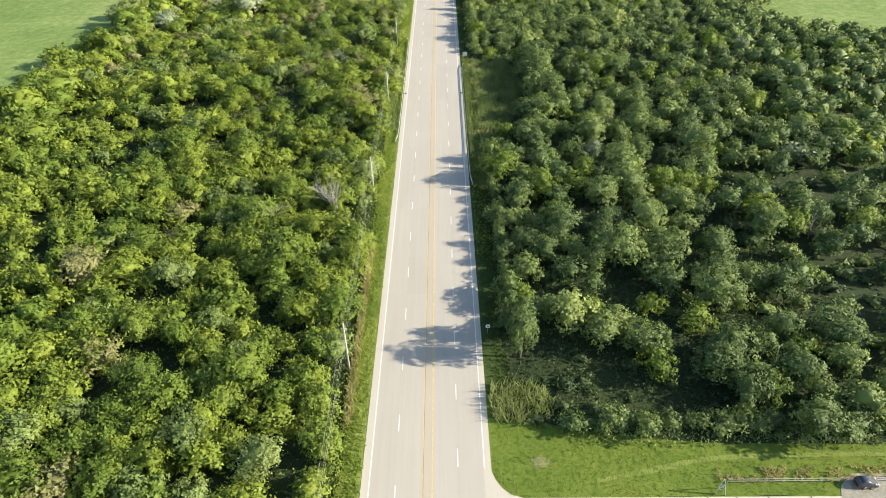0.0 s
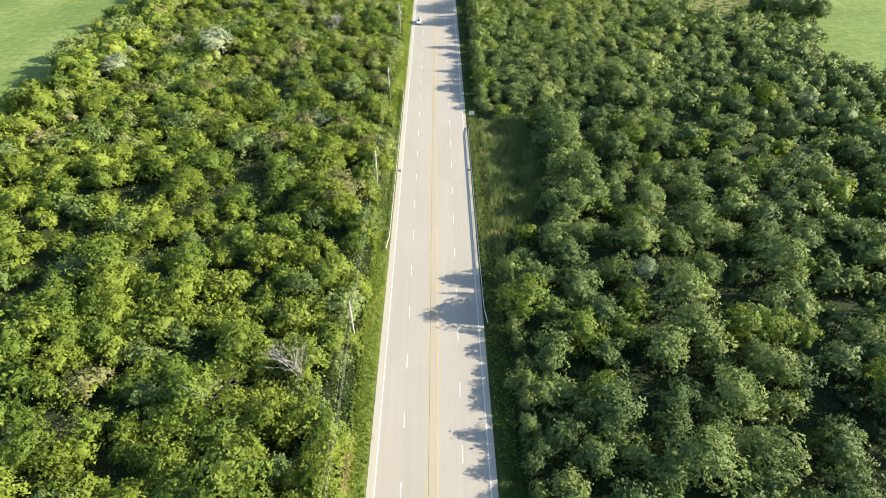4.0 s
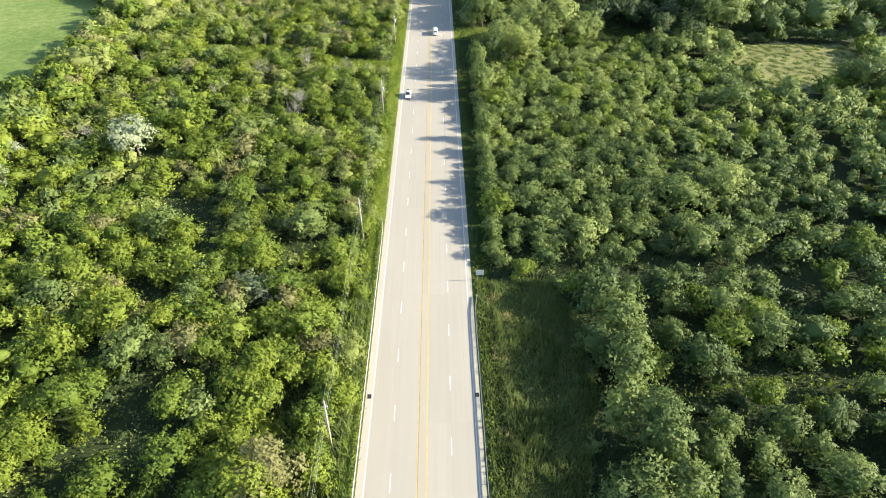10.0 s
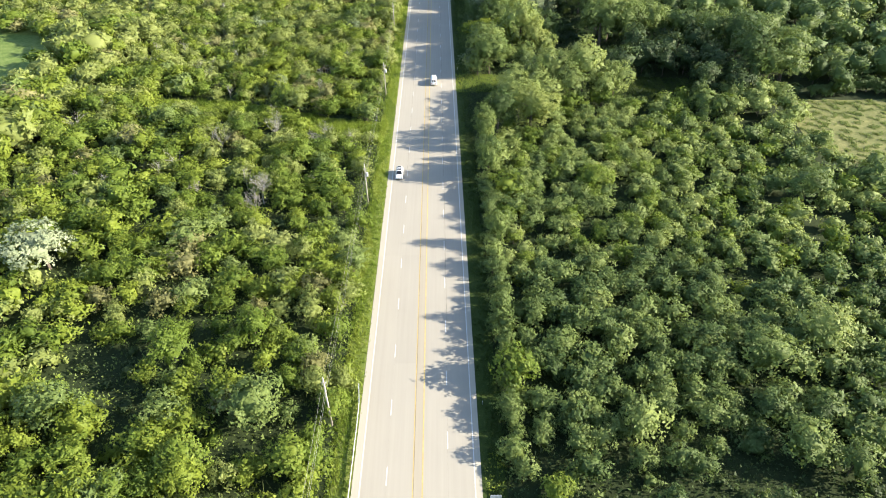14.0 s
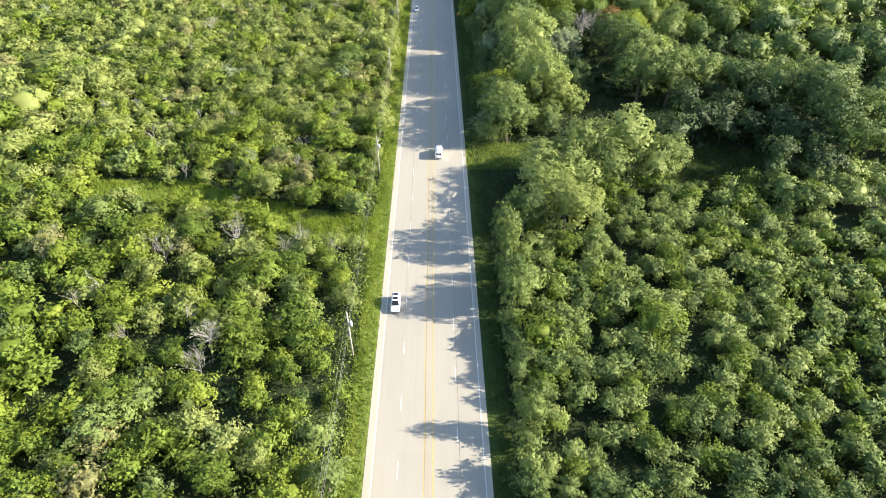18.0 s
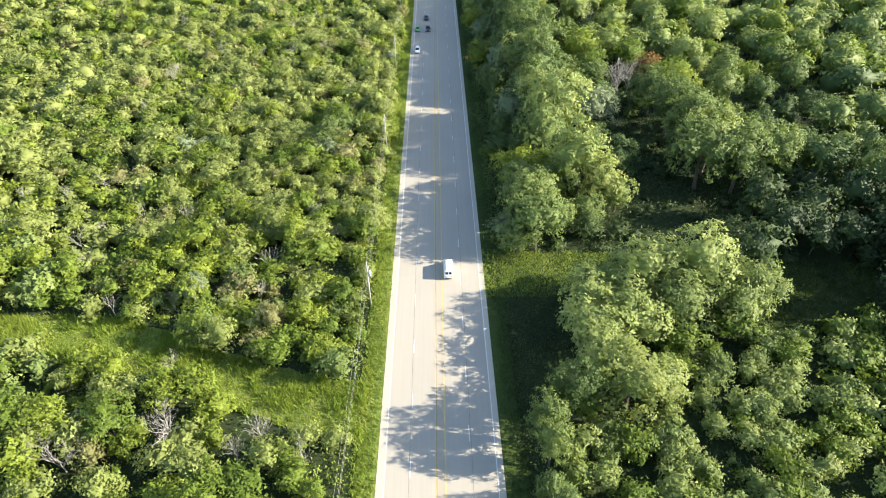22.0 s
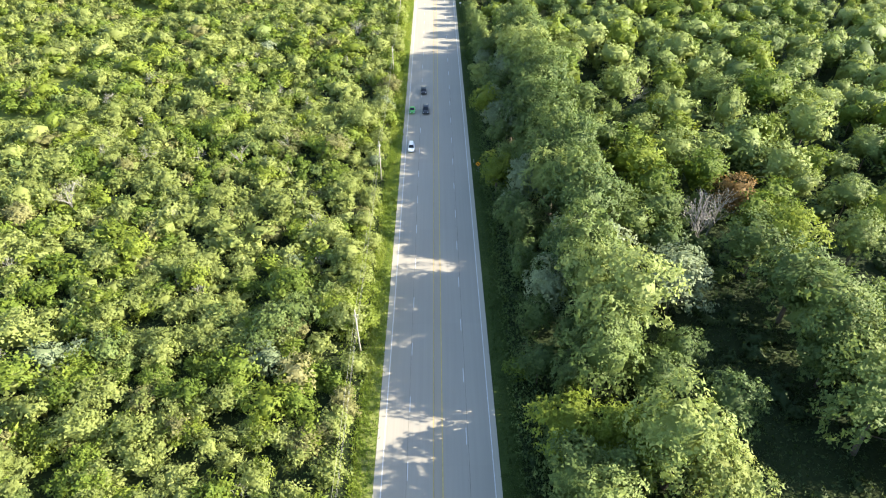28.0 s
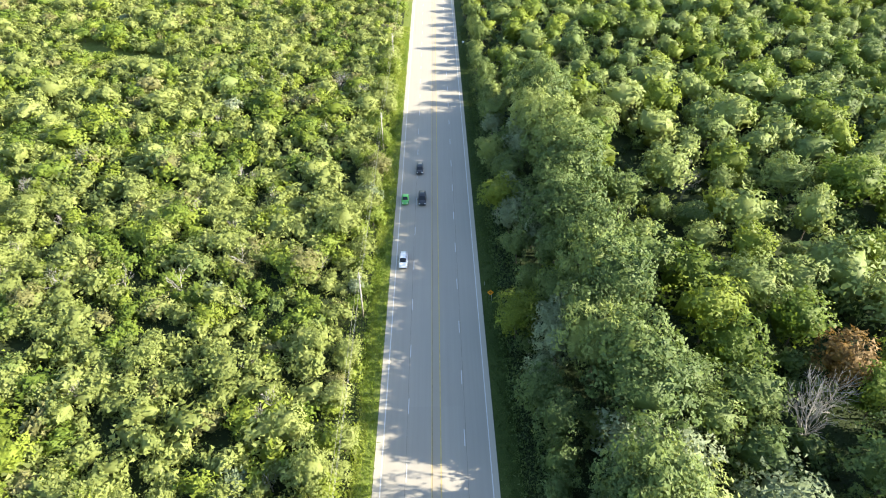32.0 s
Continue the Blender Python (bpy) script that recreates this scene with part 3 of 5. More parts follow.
while y < 553:
    gap = 387.5 < y < 396.8 or 428.5 < y < 438.6
    x = 16.5 + rng.uniform(0, 1.5) if gap else rng.choice((16.5, 17.5, 19.0, 21.0, 23.5)) + rng.uniform(-0.8, 0.8)
    h = 7.2 if gap else (x + rng.uniform(0.0, 9.0)) * TAN_UP
    kind = "bushy" if gap else "broad" if h < 11.5 else "tall"
    stand(x, y, kind, rng.choice([LEAF_GREEN, LEAF_DARK, LEAF_GREY, LEAF_DARK]), h,
          "tall leafy tree shading the road" if not gap else NEAR_E, wide=rng.uniform(0.72, 0.98) if kind == "tall" else 0.8)
    if not gap:
        x = 27.5 + rng.uniform(-2.5, 6)
        stand(x, y + 2.0, "tall", rng.choice([LEAF_GREEN, LEAF_GREEN, LEAF_WILLOW, LEAF_DARK]), (x + rng.uniform(13.0, 17.0)) * TAN_UP, "tall leafy tree shading the road", wide=0.85)
    y += rng.uniform(4.6, 6.2)

for i in range(16):
    y = 152 + i * 3.9 + rng.uniform(-1.5, 1.5)
    x = (26.0 if y < 168 else 29.6) + rng.uniform(0, 5.5)
    stand(x, y, "bushy" if i % 3 else "broad", rng.choice([LEAF_GREEN, LEAF_GREEN, LEAF_DARK]), (x - rng.uniform(11.5, 18.0)) * TAN_UP, "leafy green tree at the edge of the marsh", wide=rng.uniform(0.8, 1.15))

for i in range(27):
    x = 22 + i * 2.5 + rng.uniform(-0.8, 0.8)
    stand(x, 58.4 + rng.uniform(-0.7, 0.9), "shrub", rng.choice([LEAF_GREEN, LEAF_DARK]), rng.uniform(1.8, 3.6), "small green shrub at the edge of the lawn", "shrub", "shrub", "shrubs by the lawn")

for i in range(14):
    stand(99 + i * 3.7 + rng.uniform(-1, 1), 347.5 + rng.uniform(-1, 2.5), "bushy", LEAF_DARK, rng.uniform(3.2, 6.0), "dark bushy tree at the far edge of the meadow", group="trees by the meadow")
for x, y, h, kind, mat in [(33, 347, 11, "broad", LEAF_WILLOW), (43, 344.5, 12, "willow", LEAF_WILLOW), (54, 345, 11, "broad", LEAF_WILLOW)]:
    stand(x, y, kind, mat, h, "leafy bright green tree beside the willows", group="large trees", wide=1.15)

# willows, poplars and other large trees that stand out
for x, y, h, kind, mat in [(26.5, 334, 12, "willow", LEAF_WILLOW), (26, 339.5, 12.5, "broad", LEAF_WILLOW), (27, 346, 12.5, "willow", LEAF_WILLOW), (30, 351, 9.5, "broad", LEAF_WILLOW), (38, 350.5, 15.5, "willow", LEAF_WILLOW), (48, 351, 17.5, "willow", LEAF_WILLOW), (57, 348, 12.5, "willow", LEAF_WILLOW), (33, 341, 11, "broad", LEAF_WILLOW),
                           (42, 338, 6, "bushy", LEAF_FRESH), (52, 341, 6, "bushy", LEAF_FRESH), (29.2, 325.6, 14, "weeping", LEAF_PALE), (36, 330, 5.5, "bushy", LEAF_GREEN),
                           (19, 393, 11.5, "broad", LEAF_OLIVE), (30, 388, 13.5, "willow", LEAF_OLIVE), (36.5, 384.5, 14, "willow", LEAF_PALE), (40.5, 382, 9.5, "broad", LEAF_WILLOW), (24.5, 391, 11, "broad", LEAF_OLIVE),
                           (16.5, 79.5, 5.5, "willow", LEAF_WILLOW), (16.5, 366.6, 8.5, "broad", LEAF_GREEN), (20.5, 367.6, 14.5, "tall", LEAF_GREEN), (20, 373, 14, "tall", LEAF_GREEN), (20, 378, 14.5, "tall", LEAF_GREEN), (27, 375, 8, "broad", LEAF_GREEN), (32, 372, 6.5, "broad", LEAF_DARK), (33, 378, 8, "broad", LEAF_GREEN),
                           (18.5, 383, 13, "tall", LEAF_GREEN), (24.5, 384, 11, "broad", LEAF_GREEN), (62, 391, 19, "tall", LEAF_GREEN), (70, 389, 18, "tall", LEAF_GREEN), (80, 392, 17, "tall", LEAF_GREEN), (66, 398, 20, "tall", LEAF_WILLOW), (64, 405, 18, "tall", LEAF_GREEN), (65, 412, 19, "tall", LEAF_GREEN), (63, 419, 18, "tall", LEAF_DARK),
                           (106, 352, 17, "tall", LEAF_GREEN), (103, 360, 19, "tall", LEAF_DARK), (108, 367, 18, "tall", LEAF_GREEN), (104, 374, 19, "tall", LEAF_DARK), (98, 381, 18, "tall", LEAF_GREEN), (113, 358, 19, "tall", LEAF_GREEN)]:
    if kind == "weeping":
        stand(x, y, "willow", mat, h, "pale yellow green weeping willow with a wide crown", "willow_tree", group="large trees", wide=1.16)
        continue
    stand(x, y, kind, mat, h, "tall pale green willow with drooping leaves" if kind == "willow" else "large spreading green tree", "willow_tree" if kind == "willow" else "tree", group="large trees", wide=1.16 if y < 353 and x < 60 else 1.0)
for x, y, h in [(-76.8, 267.3, 12), (-104.6, 247.4, 9), (-108, 265, 6), (23.5, 498, 11), (45.4, 426.9, 12), (28.7, 437.8, 11.5), (34, 435, 11), (22.7, 490, 10), (14.9, 370.8, 7.5), (-60, 560, 6)]:
    stand(x, y, "broad", LEAF_SILVER if x < 0 else LEAF_GREY, h, "silvery pale leaved poplar tree", "poplar_tree", group="silver poplars", wide=1.15)
for x, y, h in [(81.6, 342.5, 9), (93.3, 350.7, 10), (99.1, 348, 10), (77.1, 326.9, 8.5), (78.9, 339.6, 8), (90.7, 336.7, 9), (86, 331, 7), (70, 322, 7)]:
    stand(x, y, "spire", LEAF_DARK, h, "narrow pointed dark green tree", "conical_tree", group="pointed trees")
for x, y in [(66.6, 453)]:
    stand(x, y, "broad", LEAF_AUTUMN, 11.0, "rusty brown withering tree among green ones", "tree", group="large trees")
for x, y, h in [(132, 299, 13), (140, 294, 13), (128, 303, 10), (147, 292, 12), (136, 303, 11)]:
    stand(x, y, "tall", LEAF_DARK, h, "tall dark tree at the meadow edge", "tree", group="large trees")

# single trees that stand out of the thicket: place, height, shape and leaf
FORMS = {"h": "shrub", "u": "bushy", "b": "broad", "t": "tall", "s": "spire"}
LEAVES = {"O": LEAF_OLIVE, "F": LEAF_FRESH, "G": LEAF_GREEN, "D": LEAF_DARK, "W": LEAF_WILLOW, "S": LEAF_GREY, "P": LEAF_PALE}
LEAF_WORDS = {"O": "yellowish olive", "F": "fresh bright green", "G": "mid green", "D": "dark green", "W": "pale green", "S": "silvery grey", "P": "pale yellowish"}
FORM_WORDS = {"h": "small round shrub", "u": "bushy tree", "b": "broad round tree", "t": "tall tree", "s": "pointed slender tree"}
OUTSTANDING_WEST = [
    (-23.1, 51.7, 7, "bG"), (-35.3, 55.8, 7.5, "bG"), (-28.9, 66.8, 9.5, "bF"), (-64.4, 72.7, 7, "uO"), (-50.2, 78, 7.5, "bF"), (-22.4, 81.6, 7.5, "bO"), (-16.2, 82.2, 8, "bF"), (-40.1, 93.7, 6, "uO"),
    (-85.4, 106.3, 6, "uO"), (-32.4, 122.1, 7.5, "bF"), (-78.2, 122.6, 7, "uO"), (-16, 131.9, 6.5, "uG"), (-54.6, 137.9, 6, "uO"), (-47.6, 144.3, 8, "bF"), (-57.8, 174.3, 8, "bO"), (-29.2, 186.1, 8.3, "bO"),
    (-63.3, 195.6, 7, "uO"), (-59.1, 200.9, 7, "uO"), (-32.4, 196.5, 7.5, "bF"), (-111.7, 203, 9.5, "bO"), (-32.4, 216.4, 7, "bO"), (-62.4, 220, 6.5, "uO"), (-25, 228, 9.5, "bG"), (-51.5, 226.6, 6.8, "uO")]
OUTSTANDING_WEST_FAR = [
    (-109, 232.1, 7, "uO"), (-42.3, 241.3, 8.3, "bF"), (-29.9, 264.8, 7, "bF"), (-49.7, 279, 7, "bF"), (-22.2, 291.3, 6, "uF"), (-50.4, 323, 8, "bF"), (-62, 323.5, 7.6, "bF"), (-17.3, 334, 6, "uG"),
    (-55.5, 352.5, 6, "uO"), (-67, 436.8, 6, "uP"), (-50, 459, 7.8, "bP")]
OUTSTANDING_EAST = [
    (27.8, 59.1, 3.5, "hG"), (58.6, 66.5, 8, "bD"), (49.9, 71.5, 8, "bG"), (39.6, 73.1, 6, "sG"), (69.5, 73.8, 8, "bD"), (29.9, 76.2, 6.5, "uG"), (24.8, 80.6, 7.8, "uW"), (52.4, 85.3, 9, "bG"),
    (37, 97.5, 9.8, "bG"), (47.3, 99.2, 8, "bG"), (69.9, 106.2, 9, "bG"), (46.1, 108.8, 9, "bG"), (71.3, 112.4, 8, "bO"), (38.4, 119.6, 8.6, "bG"), (44.5, 123.7, 9, "bG"), (33.2, 124, 7, "uF"),
    (16.8, 132.3, 8.5, "bF"), (45.9, 133.6, 9, "bG"), (68, 142.5, 9, "bG"), (41.5, 149.8, 9, "bG"), (55, 154.5, 9.3, "bG"), (48.4, 164.1, 7.5, "bG"), (29, 166.5, 5, "sG")]
OUTSTANDING_EAST_FAR = [
    (57.7, 166.7, 8, "bG"), (58.7, 194.8, 8.5, "bG"), (54.1, 202.1, 8, "bG"), (46.8, 208.2, 6, "sG"), (55.7, 220.6, 8, "bG"), (33.5, 224.7, 7, "uW"), (16.3, 235.8, 7, "uF"), (57, 237.5, 9, "bG"),
    (68.4, 241.8, 9.5, "bW"), (87.9, 288.3, 9, "bG"), (19.4, 291.1, 7, "uF"), (40, 292.7, 8, "bF"), (17.9, 303.8, 8, "uW")]
OUTSTANDING_WOOD = [
    (62.6, 403.7, 14, "tD"), (27.2, 407.3, 14, "tD"), (43.2, 422, 12.5, "bS"), (28.5, 424.6, 12, "bF"), (32, 431, 13, "bW"), (61.7, 432.2, 15, "tG"), (69.3, 433.9, 15, "tO"), (83.7, 434.7, 14, "tG"),
    (37.3, 448, 14.5, "tG"), (57.6, 469.7, 14.5, "tW"), (24.4, 473.8, 10, "bF"), (23.1, 492.9, 13, "tS"), (80.9, 506.5, 14, "tG"), (44.6, 540.6, 14, "tW")]
for x, y, h, code in OUTSTANDING_WEST + OUTSTANDING_WEST_FAR + OUTSTANDING_EAST + OUTSTANDING_EAST_FAR + OUTSTANDING_WOOD:
    stand(x, y, FORMS[code[0]], LEAVES[code[1]], h, FORM_WORDS[code[0]] + " with " + LEAF_WORDS[code[1]] + " leaves above the thicket",
          category="shrub" if code[0] == "h" else "tree", group="trees above the thicket", wide=1.08)

# low hollows in the thicket, which lie in shade, also painted into their leaves
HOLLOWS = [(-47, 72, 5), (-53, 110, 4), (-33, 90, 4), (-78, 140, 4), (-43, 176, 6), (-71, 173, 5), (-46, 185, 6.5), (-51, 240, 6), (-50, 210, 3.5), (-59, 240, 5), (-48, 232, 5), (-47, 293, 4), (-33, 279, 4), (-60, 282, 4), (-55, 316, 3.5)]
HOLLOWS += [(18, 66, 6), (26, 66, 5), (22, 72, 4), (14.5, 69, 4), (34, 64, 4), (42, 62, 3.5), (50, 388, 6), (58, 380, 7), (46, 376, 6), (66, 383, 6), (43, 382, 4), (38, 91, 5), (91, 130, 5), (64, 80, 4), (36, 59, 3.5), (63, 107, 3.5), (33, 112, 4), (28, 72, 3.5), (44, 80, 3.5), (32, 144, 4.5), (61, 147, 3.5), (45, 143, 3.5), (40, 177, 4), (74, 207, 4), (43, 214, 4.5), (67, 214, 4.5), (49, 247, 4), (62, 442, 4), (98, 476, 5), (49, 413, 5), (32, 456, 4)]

# bare trees
drng = random.Random(8)
DEAD = [dead_mesh("bare_crown", 8.0, drng) for _ in range(4)]
TWIGS = [dead_mesh("bare_crown", 6.0, drng, 4) for _ in range(4)]
for i, (x, y, h) in enumerate([(-20.4, 114.5, 11.5), (-34.5, 110, 9), (-37.8, 290.4, 9.5), (-54.6, 316.5, 7.5), (-41, 321, 9), (-27, 321, 6), (-91.8, 273.3, 7), (-38.4, 286, 7), (-53.7, 293.5, 5), (-85.2, 459, 8),
                               (-91, 528, 7), (-74, 479.3, 6.5), (-29.8, 572.4, 8), (59, 509.6, 10), (54.6, 441, 14), (80.3, 106.4, 6), (-118, 185, 7), (-30, 318, 5), (-22, 565, 8), (-48, 520, 6),
                               (-64, 540, 6), (-110, 300, 7), (-99, 515, 6), (-20, 317, 5.5), (58.5, 445, 13), (-45, 335, 5)]):
    e = empty("dead_tree", x, y, 0, drng.uniform(0, 360))
    e.scale = (h / 7.6, h / 7.6, h / 7.0)
    ob = new("bare_crown", DEAD[i % 4])
    ob.parent = e
    tagged(e, "bare grey dead tree with many thin branches", "dead tree", "dead trees")
    taken.append((x, y, 1.7))

for _ in range(80):
    x, y = drng.uniform(-100, -16), drng.uniform(290, 600)
    if bare(np.array([x]), np.array([y]))[0]:
        continue
    h = drng.uniform(4.8, 7.4)
    e = empty("dead_shrub", x, y, 0, drng.uniform(0, 360))
    e.scale = (h / 5.2, h / 5.2, h / 5.2)
    ob = new("bare_crown", TWIGS[drng.randrange(4)])
    ob.parent = e
    tagged(e, "bare grey brown shrub sticking out of the thicket", "dead shrub", "dead shrubs")

# the shrubs and woods on both sides
def grid(x0, x1, cell):
    x, y = np.meshgrid(np.arange(x0, x1, cell), np.arange(38, 686, cell))
    x, y = x.ravel(), y.ravel()
    return x + gen.uniform(-0.55, 0.55, x.size) * cell, y + gen.uniform(-0.55, 0.55, y.size) * cell


gw, gv, ge = grid(-205, -12, 4.45), grid(-112, -12, 6.2), grid(12, 206, 4.8)
gd = grid(14, 84, 5.4)
mat_like = (gd[1] > 222) & (gd[1] < 345)
late = gv[1] > 335
gx, gy = np.concatenate([gw[0], gv[0][late], ge[0], gd[0][mat_like]]), np.concatenate([gw[1], gv[1][late], ge[1], gd[1][mat_like]])
wedge = np.abs(gx) < np.minimum(203, 0.713 * (gy * 0.794 + 49) + 8)
ok = wedge & ~bare(gx, gy)
gx, gy = gx[ok], gy[ok]
tk = np.array(taken)
clear = np.ones(len(gx), bool)
for x, y, r in tk:
    clear &= (gx - x) ** 2 + (gy - y) ** 2 > r * r
gx, gy = gx[clear], gy[clear]
STUFF = {}        # (side, material) -> lists of verts, faces, tint
STEMS = []


def choose(x, y):
    """Kind, material and height of the plant at a place; None leaves a gap."""
    swell = noise.noise(Vector((x * 0.035, y * 0.035, 4.0)))
    fine = noise.noise(Vector((x * 0.11, y * 0.11, 9.0)))
    u = rng.random()
    # hollow plants take the leaf colour that has shade painted in
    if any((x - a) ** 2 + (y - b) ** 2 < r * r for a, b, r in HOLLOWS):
        return ("low", LEAF_PAINTED_SHADE, rng.uniform(0.8, 1.8)) if u < 0.7 else None
    if x < 0:
        low = y > 345
        if u < (0.09 if y < 290 else 0.04) or fine < (-0.45 if y < 290 else -0.6):
            return ("low", rng.choice([LEAF_OLIVE, LEAF_FRESH]), rng.uniform(0.9, 2.0)) if rng.random() < 0.8 else None
        h = (4.3 if low else 4.8) + (2.0 if low else 2.8) * swell + 1.4 * fine + rng.uniform(-0.8, 1.2)
        if x < -108 and y < 420:
            h += rng.uniform(0, 4.5)
        if y < 175 and x > -75:
            h += 0.7
        hue = noise.noise(Vector((x * 0.06, y * 0.06, 31.0)))
        mat = LEAF_OLIVE if rng.random() < (0.46 if 190 < y < 300 else 0.38 if y < 105 else 0.58) + 1.1 * hue else LEAF_GREEN if rng.random() < 0.22 else LEAF_FRESH
        if y > 290 and rng.random() < min(0.66, (y - 300) / 170) + 0.8 * hue:
            mat = LEAF_PALE
        if 190 < y < 330 and rng.random() < 0.10 + 0.5 * hue:
            mat = LEAF_PALE
        if rng.random() < (0.05 if y > 190 else 0.015):
            mat = LEAF_DUN
        if rng.random() < 0.005:
            mat = LEAF_GREY
        if rng.random() < 0.09:
            h += rng.uniform(1.8, 3.4)
        h = max(1.9, h)
        return ("shrub" if h < 3.7 else "bushy" if h < 6.6 else "broad"), mat, h
    # dim band before the tall woods: its shade is painted into the leaves
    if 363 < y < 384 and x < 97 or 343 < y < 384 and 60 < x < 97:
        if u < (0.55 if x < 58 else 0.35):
            return "low", LEAF_PAINTED_SHADE, rng.uniform(0.8, 1.8)
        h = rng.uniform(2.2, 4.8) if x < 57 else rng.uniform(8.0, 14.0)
        return ("bushy" if h < 6 else "broad"), LEAF_PAINTED_SHADE, h
    # dark gap in the woods, its shade put into the leaf colour
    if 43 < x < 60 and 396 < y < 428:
        return "low", LEAF_PAINTED_SHADE, rng.uniform(1.0, 3.0)
    if y > 363 or (y > 344 and x > 60):
        # fill between tall trees, again with shade in the leaf colour
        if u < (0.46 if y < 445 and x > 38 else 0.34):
            return ("low", LEAF_PAINTED_SHADE, rng.uniform(0.8, 1.8)) if u < 0.3 else None
        if u < 0.54:
            return "bushy", rng.choice([LEAF_DARK, LEAF_GREEN]), rng.uniform(3.5, 6.5)
        h = 12.5 + 3.5 * swell + 2.5 * fine + rng.uniform(-3.2, 2.6)
        if y > 560:
            h -= 2.5
        mat = rng.choice([LEAF_GREEN, LEAF_GREEN, LEAF_WILLOW, LEAF_WILLOW, LEAF_FRESH, LEAF_OLIVE] if y > 440 or 392 < y and x < 38 else [LEAF_GREEN, LEAF_DARK, LEAF_DARK])
        return ("tall" if rng.random() < 0.7 else "willow" if rng.random() < 0.5 else "broad"), mat, max(8.0, h)
    if y > 218:
        if u < 0.08 or fine < -0.5:
            return "low", rng.choice([LEAF_OLIVE, LEAF_GREEN]), rng.uniform(0.9, 2.0)
        h = 4.4 + 1.0 * swell + 0.8 * fine + rng.uniform(-0.6, 0.9) + (1.5 if x > 105 else 3.2 if 80 < x < 106 and y > 330 else 0)
        mat = rng.choice([LEAF_GREEN, LEAF_GREEN, LEAF_DARK] if y < 265 else [LEAF_GREEN, LEAF_GREEN, LEAF_FRESH, LEAF_WILLOW] if y < 305 or x > 80 else [LEAF_GREEN, LEAF_FRESH, LEAF_WILLOW, LEAF_WILLOW])
        return ("shrub" if h < 3.4 else "bushy" if h < 6.4 else "broad"), mat, max(2.4, h)
    if u < 0.27 or fine < -0.4:
        return "low", rng.choice([LEAF_PAINTED_SHADE, LEAF_GREEN, LEAF_GREEN]), rng.uniform(0.9, 2.2)
    h = 6.0 + 1.8 * swell + 1.6 * fine + rng.uniform(-1.4, 1.8)
    mat = rng.choice([LEAF_GREEN, LEAF_GREEN, LEAF_DARK, LEAF_DARK, LEAF_DARK, LEAF_FRESH] if y < 130 else [LEAF_GREEN, LEAF_GREEN, LEAF_GREEN, LEAF_DARK, LEAF_DARK, LEAF_FRESH])
    if rng.random() < 0.006:
        mat = LEAF_GREY
    return ("shrub" if h < 3.4 else "bushy" if h < 6.2 else "broad"), mat, max(2.6, h)


LARGE = [(x, y, r) for x, y, r in taken if x > 0 and r > 2.2]
for x, y in zip(gx, gy):
    c = choose(x, y)
    if c is None:
        continue
    kind, mat, h = c
    if x > 0 and kind in ("broad", "tall", "willow"):
        r = KINDS[kind][0] * h / KINDS[kind][2] * 0.8
        near = [(a, b, q) for a, b, q in LARGE if abs(a - x) < 9 and abs(b - y) < 9]
        if any((a - x) ** 2 + (b - y) ** 2 < ((0.84 if y > 380 else 0.74 if y < 218 or y > 345 else 0.42) * (q + r)) ** 2 for a, b, q in near):
            if rng.random() < 0.45:
                continue
            kind, h = "bushy", rng.uniform(3.0, 5.4)
        else:
            LARGE.append((x, y, r))
    if 0 < x < 34 and (y < 314 or y > 556):
        h = min(h, max(2.0, (x - (18.5 if y < 72 else 9.5 if 143 < y < 218 else 7.0 if y < 143 else 4.5)) * TAN_UP))
        kind = kind if kind == "low" else "shrub" if h < 3.4 else "bushy" if h < 6.6 else kind
    if 0 < x < 48 and (387 < y < 397 or 428 < y < 439):
        h = min(h, max(3.0, (x - 3.0) * TAN_UP))
        kind = kind if kind == "low" else "bushy" if h < 6.6 else "broad" if h < 10 else kind
    r0, lo0, top0 = KINDS[kind][:3]
    s = h / top0
    if -19.0 < x < 20 and 44 < y < 620:
        label = NEAR_W if x < 0 and mat is LEAF_OLIVE else "green leafy shrub tree beside the road" if x < 0 else NEAR_E
        small = kind in ("shrub", "low")
        tree(float(x), float(y), kind, mat, s, label, rng, name=NAMES[kind], category="shrub" if small else "tree",
             group="shrubs beside the road" if small else "trees beside the road")
        continue
    level = max(abs(x) / 0.713, (y - 385) * 0.794 + 49)
    v, f, n = (SHAPES if level < 88 else MIDDLE if level < 150 else FAR)[kind][rng.randrange(VARIANTS)]
    a = rng.uniform(0, 6.28)
    ca, sn = math.cos(a), math.sin(a)
    spread = rng.uniform(0.86, 1.30) if x < 0 else rng.uniform(0.86, 1.16)
    v = v * np.array([s * spread * rng.uniform(0.86, 1.16), s * spread * rng.uniform(0.86, 1.16), s])
    turn = np.array([[ca, sn, 0], [-sn, ca, 0], [0, 0, 1]])
    w = v @ turn + np.array([x, y, 0])
    side = "west" if x < 0 else "east"
    STUFF.setdefault((side, mat.name), []).append((w, f, rng.random(), n @ turn))
    if kind in ("broad", "tall", "willow"):
        STEMS.append((x, y, lo0 * s + 0.4 * h, 0.016 * h))
